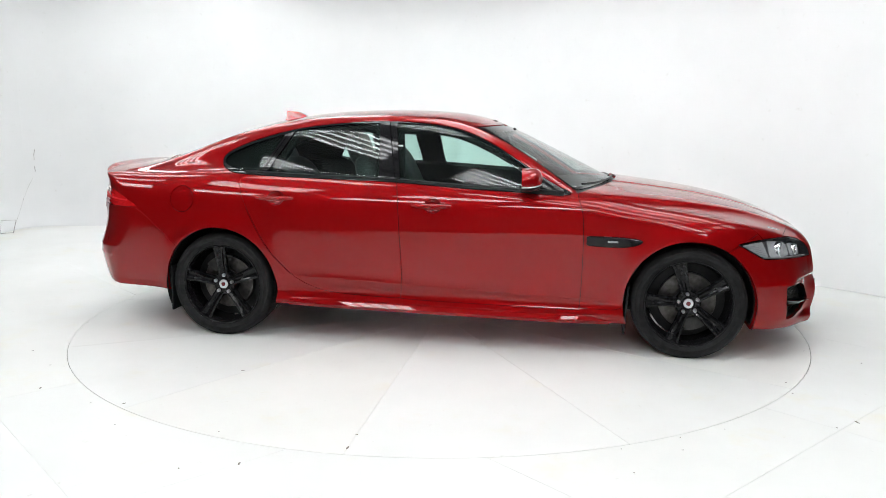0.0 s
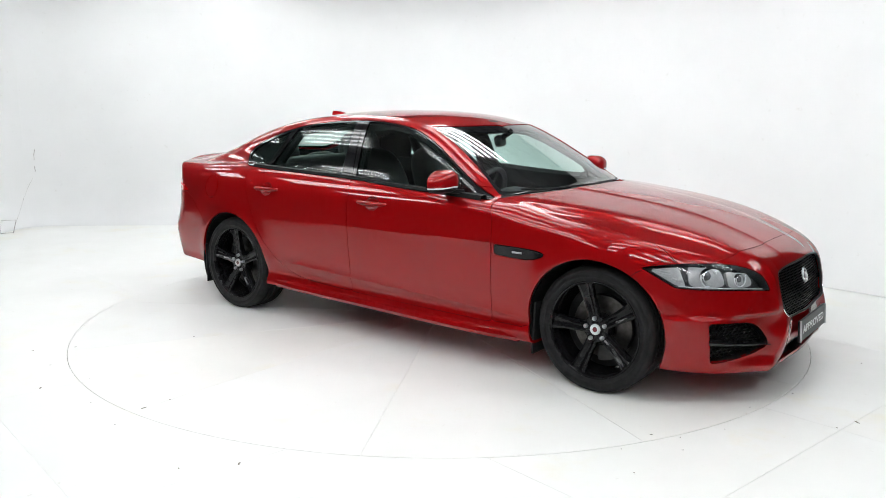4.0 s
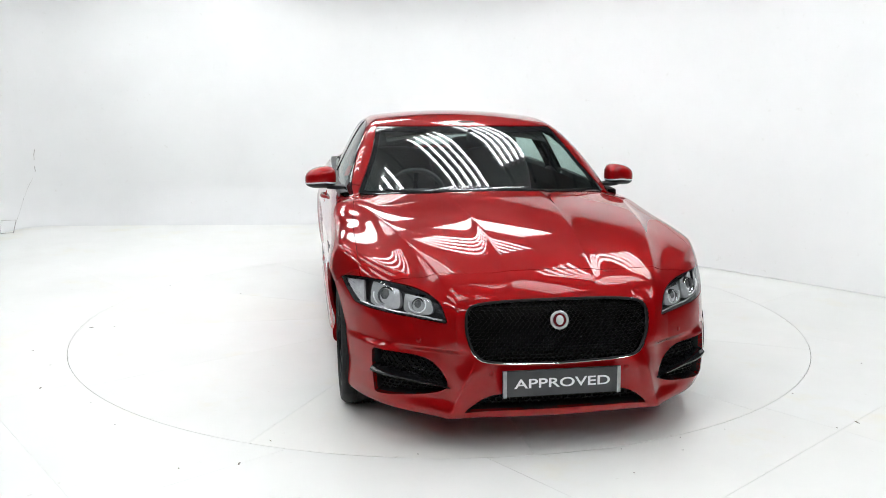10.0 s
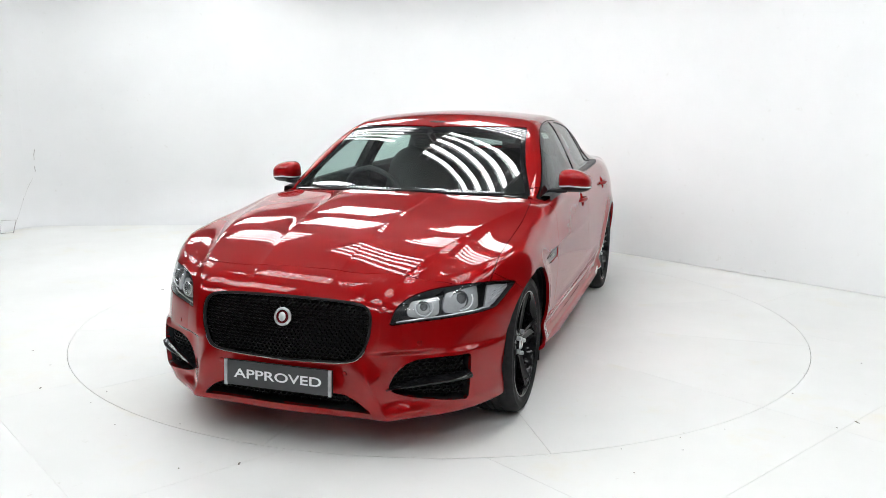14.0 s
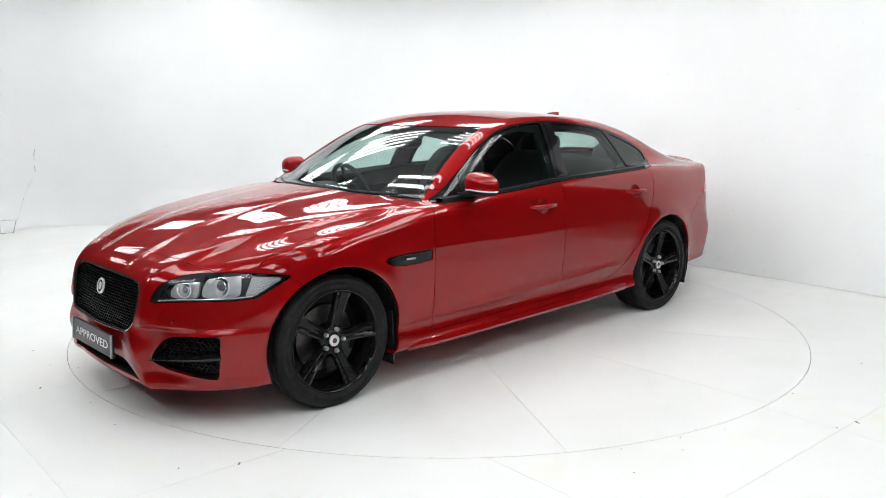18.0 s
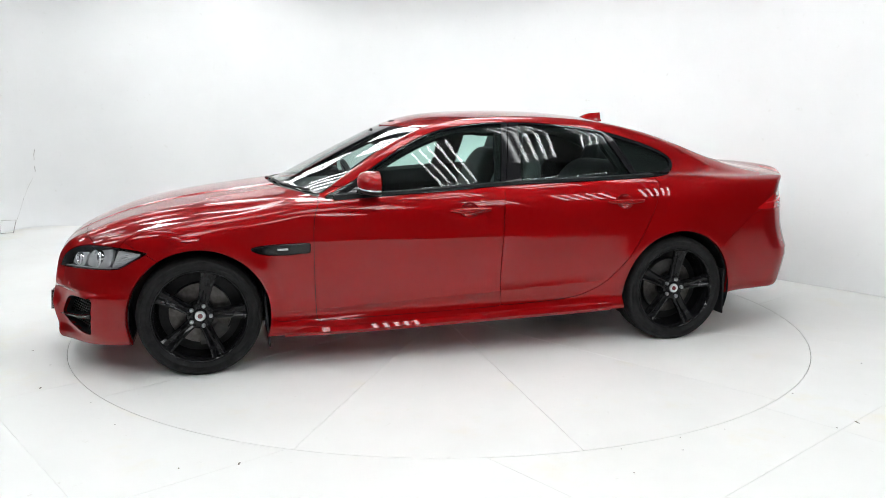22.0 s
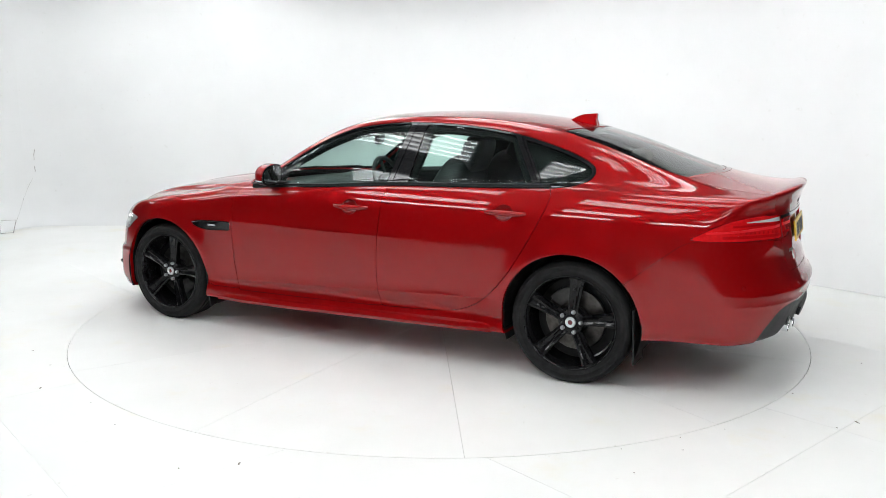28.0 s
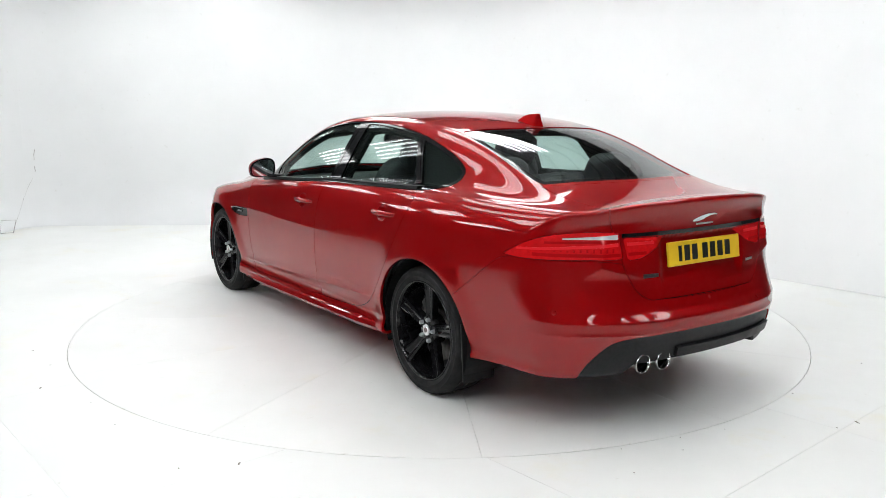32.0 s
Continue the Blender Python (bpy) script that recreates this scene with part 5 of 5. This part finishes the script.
# ---- wheels ----
def spoke_mesh():
    """One broad tapering spoke along +z; +y faces out."""
    bm = bmesh.new()
    rows = []
    for r, w, y, d in ((0.040, 0.034, 0.080, 0.05), (0.075, 0.031, 0.084, 0.05), (0.12, 0.032, 0.088, 0.045), (0.17, 0.036, 0.094, 0.04), (0.215, 0.041, 0.101, 0.04), (0.240, 0.045, 0.106, 0.04), (0.252, 0.052, 0.108, 0.03)):
        sec = [(-w * 0.8, y - d), (-w, y - 0.012), (-w * 0.93, y - 0.004), (-w * 0.62, y), (-w * 0.50, y - 0.003), (-w * 0.16, y - 0.013), (w * 0.16, y - 0.013), (w * 0.50, y - 0.003), (w * 0.62, y), (w * 0.93, y - 0.004), (w, y - 0.012), (w * 0.8, y - d)]
        rows.append([bm.verts.new((a, b, r)) for a, b in sec])
    for k in range(len(rows) - 1):
        for j in range(len(rows[0]) - 1):
            bm.faces.new((rows[k][j], rows[k + 1][j], rows[k + 1][j + 1], rows[k][j + 1]))
    bmesh.ops.recalc_face_normals(bm, faces=bm.faces)
    return bm


TYRE = [(0.252, 0.098), (0.262, 0.112), (0.285, 0.121), (0.288, 0.1235), (0.292, 0.1235), (0.295, 0.1212), (0.312, 0.120), (0.315, 0.1215), (0.320, 0.1195), (0.330, 0.110), (0.339, 0.096), (0.343, 0.070), (0.343, 0.060), (0.336, 0.058), (0.336, 0.050), (0.343, 0.048), (0.343, 0.022), (0.336, 0.020), (0.336, 0.010), (0.343, 0.008), (0.343, -0.008), (0.336, -0.010), (0.336, -0.020), (0.343, -0.022), (0.343, -0.048), (0.336, -0.050), (0.336, -0.058), (0.343, -0.060), (0.339, -0.096), (0.325, -0.115), (0.285, -0.121), (0.252, -0.10)]
RIM = [(0.268, 0.104), (0.267, 0.111), (0.263, 0.116), (0.257, 0.116), (0.252, 0.111), (0.249, 0.102), (0.244, 0.085), (0.236, 0.03), (0.230, -0.10), (0.252, -0.105)]
shared = {}


def wheel(ax, s, angle, front):
    base = part("wheel", lathe_bm(RIM, 72, "Y"), ALLOY_BLACK, car, "gloss black five-spoke alloy wheel", smooth=True)
    base.matrix_basis = pose(ax, s * 0.786, WHEEL_R - 0.006, 0, 0, 0 if s > 0 else 180)

    def child(name, make, mat, m=None, label="", smooth=True):
        if name not in shared:
            ob = part(name, make(), mat, base, label, smooth)
            shared[name] = ob.data
        else:
            ob = new(name, shared[name])
            ob.parent = base
            if label:
                ob["label"] = label
        if m is not None:
            ob.matrix_basis = m
        return ob

    child("tyre", lambda: lathe_bm(TYRE, 96, "Y"), RUBBER, label="black low-profile tyre")
    for k in range(5):
        # view angle from outside, anticlockwise from the right
        q = angle + 72 * k
        child("spoke", spoke_mesh, ALLOY_BLACK, Matrix.Rotation(radians(q - 90), 4, "Y"))
        child("lug_nut", lambda: lathe_bm([(0, 0.101), (0.008, 0.100), (0.0115, 0.094), (0.0115, 0.080)], 10, "Y"), PLATE_SILVER, Matrix.Rotation(radians(q - 97), 4, "Y") @ Matrix.Translation((0, 0, 0.058)))
    child("hub", lambda: lathe_bm([(0, 0.088), (0.034, 0.088), (0.040, 0.080), (0.070, 0.078), (0.078, 0.066), (0.080, 0.0)], 48, "Y"), ALLOY_BLACK)
    child("centre_cap", lambda: lathe_bm([(0, 0.094), (0.019, 0.094), (0.020, 0.096), (0.028, 0.095), (0.030, 0.088)], 36, "Y"), SILVER, label="silver-ringed centre cap")
    child("cap_field", lambda: lathe_bm([(0, 0.0965), (0.013, 0.0960), (0.014, 0.094)], 28, "Y"), BADGE_RED, label="red cap emblem")
    child("brake_disc", lambda: lathe_bm([(0.07, 0.03), (0.085, 0.004), (0.170, 0.004), (0.172, 0.0), (0.172, -0.018), (0.08, -0.02)], 56, "Y"), DISC_STEEL, label="worn steel brake disc")
    cal = lathe_bm([(0.105, -0.03), (0.105, 0.026), (0.150, 0.034), (0.182, 0.026), (0.186, -0.03)], 12, "Y", radians(62))
    child("caliper", lambda: cal, CALIPER, Matrix.Rotation(radians((150 if front else -40) * 1), 4, "Y"), "grey brake caliper")
    shield = lambda: lathe_bm([(0.0, -0.028), (0.228, -0.028)], 40, "Y")
    child("dust_shield", shield, BLACK_SATIN)
    # wheel housing behind
    return base


for ax, s, angle, front in ((AXLE_X, 1, 5, True), (AXLE_X, -1, 33, True), (-AXLE_X, 1, 10, False), (-AXLE_X, -1, 22, False)):
    wheel(ax, s, angle, front)
    bm = bmesh.new()
    rows = []
    for k in range(41):
        q = radians(-21 + 222 * k / 40)
        r = ARCH_R + 0.004
        rows.append([bm.verts.new((ax + r * math.cos(q), s * y, 0.335 + r * math.sin(q))) for y in (0.50, 0.895)])
    for k in range(40):
        bm.faces.new((rows[k][0], rows[k + 1][0], rows[k + 1][1], rows[k][1]))
    inner_edge = [r[0] for r in rows]
    bm.faces.new(inner_edge)
    part("arch_liner", bm, BLACK_SATIN, car, "black wheel arch liner")
    bx = ax - ARCH_R + (0.012 if front else 0.030)
    flap = box_bm(-0.006, 0.006, -0.105, 0.105, 0.0, 0.30, 0.004)
    for v in flap.verts:
        v.co.x += 0.10 * (v.co.z / 0.3) ** 2 * (0.2 if front else 0.1)
        if v.co.z < 0.05:
            v.co.y *= 0.9
    mf = part("mudflap", flap, BLACK_SATIN, car, "black mudflap", smooth=True)
    mf.matrix_basis = pose(bx, s * 0.80, 0.135 if front else 0.150)


# ---- inside the car ----
def cushion(name, mat, parent, size, at, turn=(0, 0, 0), power=3.2, label=""):
    p, tri = blob(0, 0, 0, *[d / 2 for d in size], power, 28, 18)
    ob = mesh_object(name, p, tri, mat, parent, label)
    ob.matrix_basis = pose(*at, *turn)
    return ob


part("floor_pan", box_bm(-1.30, 1.30, -0.60, 0.60, 0.215, 0.245, 0.01), BLACK_SATIN, car, "dark underbody")
part("cabin_floor", box_bm(-1.05, 1.05, -0.84, 0.84, 0.24, 0.30, 0.01), BLACK_SATIN, car, "dark carpet")
part("bulkhead", box_bm(1.02, 1.05, -0.80, 0.80, 0.25, 0.93, 0.005), BLACK_SATIN, car)
for s in (1, -1):
    base = cushion("front_seat", LEATHER, car, (0.54, 0.52, 0.20), (-0.06, s * 0.37, 0.47), (0, -6, 0), label="black leather front seat")
    cushion("seat_back", LEATHER, base, (0.20, 0.56, 0.82), (-0.37, 0, 0.38), (0, -17, 0), 3.6)
    cushion("headrest", LEATHER, base, (0.13, 0.31, 0.23), (-0.535, 0, 0.80), (0, -14, 0), 3.6)
    for q in (-0.06, 0.06):
        part("headrest_post", tube_bm([(-0.47, q, 0.60), (-0.52, q, 0.70)], 0.006, 8), CHROME, base, smooth=True)
bench = cushion("rear_seat", LEATHER, car, (0.52, 1.36, 0.20), (-0.92, 0, 0.50), (0, -5, 0), 4.0, "black leather rear bench")
cushion("seat_back", LEATHER, bench, (0.20, 1.38, 0.70), (-0.34, 0, 0.32), (0, -24, 0), 4.0)
for y in (-0.40, 0.0, 0.40):
    cushion("headrest", LEATHER, bench, (0.12, 0.32, 0.21 if y else 0.12), (-0.52, y, 0.675 if y else 0.61), (0, -18, 0))
shelf = bmesh.new()
vs = [shelf.verts.new(q) for q in ((-1.36, -0.70, 1.0), (-1.36, 0.70, 1.0), (-2.05, 0.52, 1.05), (-2.05, -0.52, 1.05))]
shelf.faces.new(vs[::-1])
bmesh.ops.solidify(shelf, geom=shelf.faces[:], thickness=0.02)
part("parcel_shelf", shelf, BLACK_SATIN, car, "black parcel shelf")
dash = bmesh.new()
rows = []
for y in np.linspace(-0.74, 0.74, 25):
    hump = 0.045 * math.exp(-((y + 0.37) / 0.17) ** 4)
    sec = [(1.03 - 0.34 * y * y, 0.96), (0.86 - 0.2 * y * y, 0.972), (0.72, 0.965 + hump * 0.6), (0.60, 0.955 + hump), (0.53, 0.925 + hump * 0.6), (0.55, 0.80), (0.62, 0.60), (0.70, 0.40)]
    rows.append([dash.verts.new((x, y, z)) for x, z in sec])
for k in range(24):
    for j in range(7):
        dash.faces.new((rows[k][j], rows[k][j + 1], rows[k + 1][j + 1], rows[k + 1][j]))
bmesh.ops.recalc_face_normals(dash, faces=dash.faces)
part("dashboard", dash, BLACK_SATIN, car, "black moulded dashboard", smooth=True)
wheel_rim = part("steering_wheel", ring_bm(0.182, 0.016, 48, 10), LEATHER, car, "black leather steering wheel", smooth=True)
wheel_rim.matrix_basis = facing((0.42, -0.37, 0.935), (-0.92, 0, 0.38))
cushion("wheel_boss", BLACK_SATIN, wheel_rim, (0.17, 0.12, 0.06), (0, 0, -0.015))
for q in (0, 180, 270):
    arm = part("wheel_spoke", box_bm(0.06, 0.175, -0.016, 0.016, -0.02, -0.005, 0.004), BLACK_SATIN, wheel_rim)
    arm.matrix_basis = pose(0, 0, 0, 0, 0, q + 90)
part("centre_console", box_bm(-0.45, 0.62, -0.11, 0.11, 0.30, 0.58, 0.03), BLACK_SATIN, car, "black centre console")
cushion("rear_view_mirror", BLACK_SATIN, car, (0.045, 0.27, 0.08), (0.27, 0, 1.265), (0, -10, 22), label="black rear-view mirror")
part("mirror_stalk", tube_bm([(0.28, 0, 1.285), (0.36, 0, 1.335)], 0.02, 8), BLACK_SATIN, car)
# roof lining below the roof panel
lin = []
xs, ys = np.linspace(0.30, -1.36, 22), np.linspace(-0.54, 0.54, 15)
g = on_top(np.repeat(xs, 15), np.tile(ys, 22), 0.05)
faces = [(i * 15 + j, i * 15 + j + 1, (i + 1) * 15 + j + 1, (i + 1) * 15 + j) for i in range(21) for j in range(14)]
mesh_object("headlining", g, faces, LINER, car, "grey cloth headlining")
for s in (1, -1):
    ys = np.linspace(0.10, 0.53, 9) * s
    top, low = on_top(np.full(9, 0.255), ys, 0.040), on_top(np.full(9, 0.06), ys, 0.085)
    bm = bmesh.new()
    va, vb = [bm.verts.new(tuple(v)) for v in top], [bm.verts.new(tuple(v)) for v in low]
    for k in range(8):
        bm.faces.new((va[k], va[k + 1], vb[k + 1], vb[k]))
    bmesh.ops.recalc_face_normals(bm, faces=bm.faces)
    bmesh.ops.solidify(bm, geom=bm.faces[:], thickness=0.018)
    part("sun_visor", bm, LINER, car, "grey cloth sun visor", smooth=False)
pod = cushion("overhead_console", LINER, car, (0.26, 0.18, 0.05), (0.10, 0, 1.362), (0, -12, 0), label="grey overhead console")


def lay_boards():
    for i in range(-5, 6):
        for j in range(-5, 5):
            a, b = A0 + A_STEP * i, B0 + B_STEP * j
            mid = spot(b + B_STEP / 2, a + A_STEP / 2)
            if mid.x < -7.2 or mid.y > 6.2 or mid.x > 9.0 or (mid.dot(OFF) > SIDE_WALL + 0.8 and mid.dot(ALONG) < 3.0):
                continue
            bm = board_bm(a, a + A_STEP, b, b + B_STEP)
            if bm:
                part("floor_board", bm, FLOOR_PAINT, floor)


def lay_plates():
    """Twelve wedge plates round a hub plate, hairline joints between them."""
    part("hub_plate", lathe_bm([(0, -0.006), (0.297, -0.006), (0.298, -0.001), (0.297, 0.0), (0, 0.0)], 60, "Z"), FLOOR_PAINT, turntable)
    part("under_plate", lathe_bm([(0, -0.06), (RADIUS - 0.001, -0.06), (RADIUS - 0.001, -0.006), (0, -0.006)], 160, "Z"), JOINT, turntable)
    for k in range(12):
        bm = bmesh.new()
        g = 0.0009
        ring = []
        n = 20
        for r in (0.30, RADIUS):
            row = []
            for i in range(n + 1):
                q = radians(30) * i / n
                x, y = r * math.cos(q), r * math.sin(q)
                if i == 0:
                    y += g
                if i == n:
                    x, y = x + g * math.sin(q), y - g * math.cos(q)
                row.append((x, y))
            ring.append(row)
        loop = ring[0] + ring[1][::-1]
        top = [bm.verts.new((x, y, 0.0)) for x, y in loop]
        low = [bm.verts.new((x, y, -0.006)) for x, y in loop]
        for i in range(n):
            j = len(loop) - 1 - i
            bm.faces.new((top[i], top[j], top[j - 1], top[i + 1]))
        for i in range(len(loop)):
            j = (i + 1) % len(loop)
            bm.faces.new((top[i], low[i], low[j], top[j]))
        bmesh.ops.recalc_face_normals(bm, faces=bm.faces)
        if sum(f.normal.z for f in bm.faces) < 0:
            bmesh.ops.reverse_faces(bm, faces=bm.faces)
        plate = part("deck_plate", bm, FLOOR_PAINT, turntable)
        plate.matrix_basis = pose(0, 0, 0, 0, 0, 30 * k)


lay_boards()
lay_plates()


def chips(parent, spots, seed):
    """Small ragged chips and scuffs in the white paint."""
    rnd = random.Random(seed)
    for x, y, size in spots:
        bm = bmesh.new()
        turn, n = rnd.uniform(0, math.pi), rnd.randint(6, 9)
        pts = []
        for k in range(n):
            q = 2 * math.pi * k / n
            r = 0.75 * size * rnd.uniform(0.55, 1.1)
            u, v = r * math.cos(q), 0.38 * r * math.sin(q)
            pts.append((x + u * math.cos(turn) - v * math.sin(turn), y + u * math.sin(turn) + v * math.cos(turn)))
        top = [bm.verts.new((a, b, 0.0012)) for a, b in pts]
        low = [bm.verts.new((a, b, -0.002)) for a, b in pts]
        bm.faces.new(top)
        for k in range(n):
            j = (k + 1) % n
            bm.faces.new((top[k], low[k], low[j], top[j]))
        bmesh.ops.recalc_face_normals(bm, faces=bm.faces)
        part("paint_chip", bm, CHIP, parent, "dark chip in the white paint")


chips(floor, ((-1.09, -2.59, 0.010), (-1.54, -2.12, 0.009), (-2.51, -0.94, 0.012), (-2.27, -1.22, 0.010), (-2.14, -1.61, 0.020), (-1.78, -1.83, 0.007), (-0.85, -2.54, 0.022), (2.02, -2.06, 0.024), (1.08, -2.39, 0.008), (0.81, -2.62, 0.010), (1.35, -2.15, 0.006), (1.11, -2.25, 0.006), (0.81, -2.38, 0.006), (1.88, -1.66, 0.009), (2.51, -1.14, 0.010), (1.89, -2.13, 0.012)), 5)
chips(turntable, ((-1.27, -2.08, 0.014), (0.0, -2.41, 0.022), (0.0, -2.26, 0.014), (-0.89, -1.48, 0.014), (-0.64, -2.34, 0.006), (2.14, -1.14, 0.012), (2.39, -0.5, 0.008)), 8)

# cracked seam and a loose patch where the two walls meet the floor
for k, run in enumerate((((-5.160, 4.655, 0.93), (-5.174, 4.647, 0.86), (-5.172, 4.646, 0.80)), ((-5.176, 4.648, 0.72), (-5.170, 4.649, 0.65)), ((-5.200, 4.632, 0.57), (-5.252, 4.588, 0.45), (-5.282, 4.505, 0.30), (-5.274, 4.364, 0.148), (-5.250, 4.247, 0.078)))):
    part("wall_crack", tube_bm(run, 0.005 if k < 2 else 0.0015, 5), CRACK, bpy.data.objects["wall_north"], "dirty crack in the corner seam")
for run, r in ((((-5.360, 4.088, 0.097), (-5.258, 4.246, 0.081)), 0.003), (((-5.256, 4.243, 0.081), (-5.034, 3.734, 0.003)), 0.005), (((-5.034, 3.734, 0.003), (-5.144, 3.654, 0.003)), 0.003), (((-5.144, 3.654, 0.003), (-5.360, 4.088, 0.097)), 0.002)):
    part("patch_joint", tube_bm(run, r, 5), CRACK, bpy.data.objects["wall_west"], "dirty joint of a loose patch")


def motions():
    rows, rows_car = [], []
    steps = 64
    for k in range(steps + 1):
        t = SECONDS * k / steps
        a = TURN_AT_START + TURN_RATE * t
        m = pose(0, 0, 0, 0, 0, a)
        rows.append((t, m))
    walk(turntable, rows)
    # the car stands off the turntable's centre, so its arc is keyed closely
    steps = 64
    for k in range(steps + 1):
        t = SECONDS * k / steps
        rows_car.append((t, pose(0, 0, 0, 0, 0, TURN_AT_START + TURN_RATE * t) @ pose(CAR_OFFSET[0], CAR_OFFSET[1], 0)))
    walk(car, rows_car)


motions()
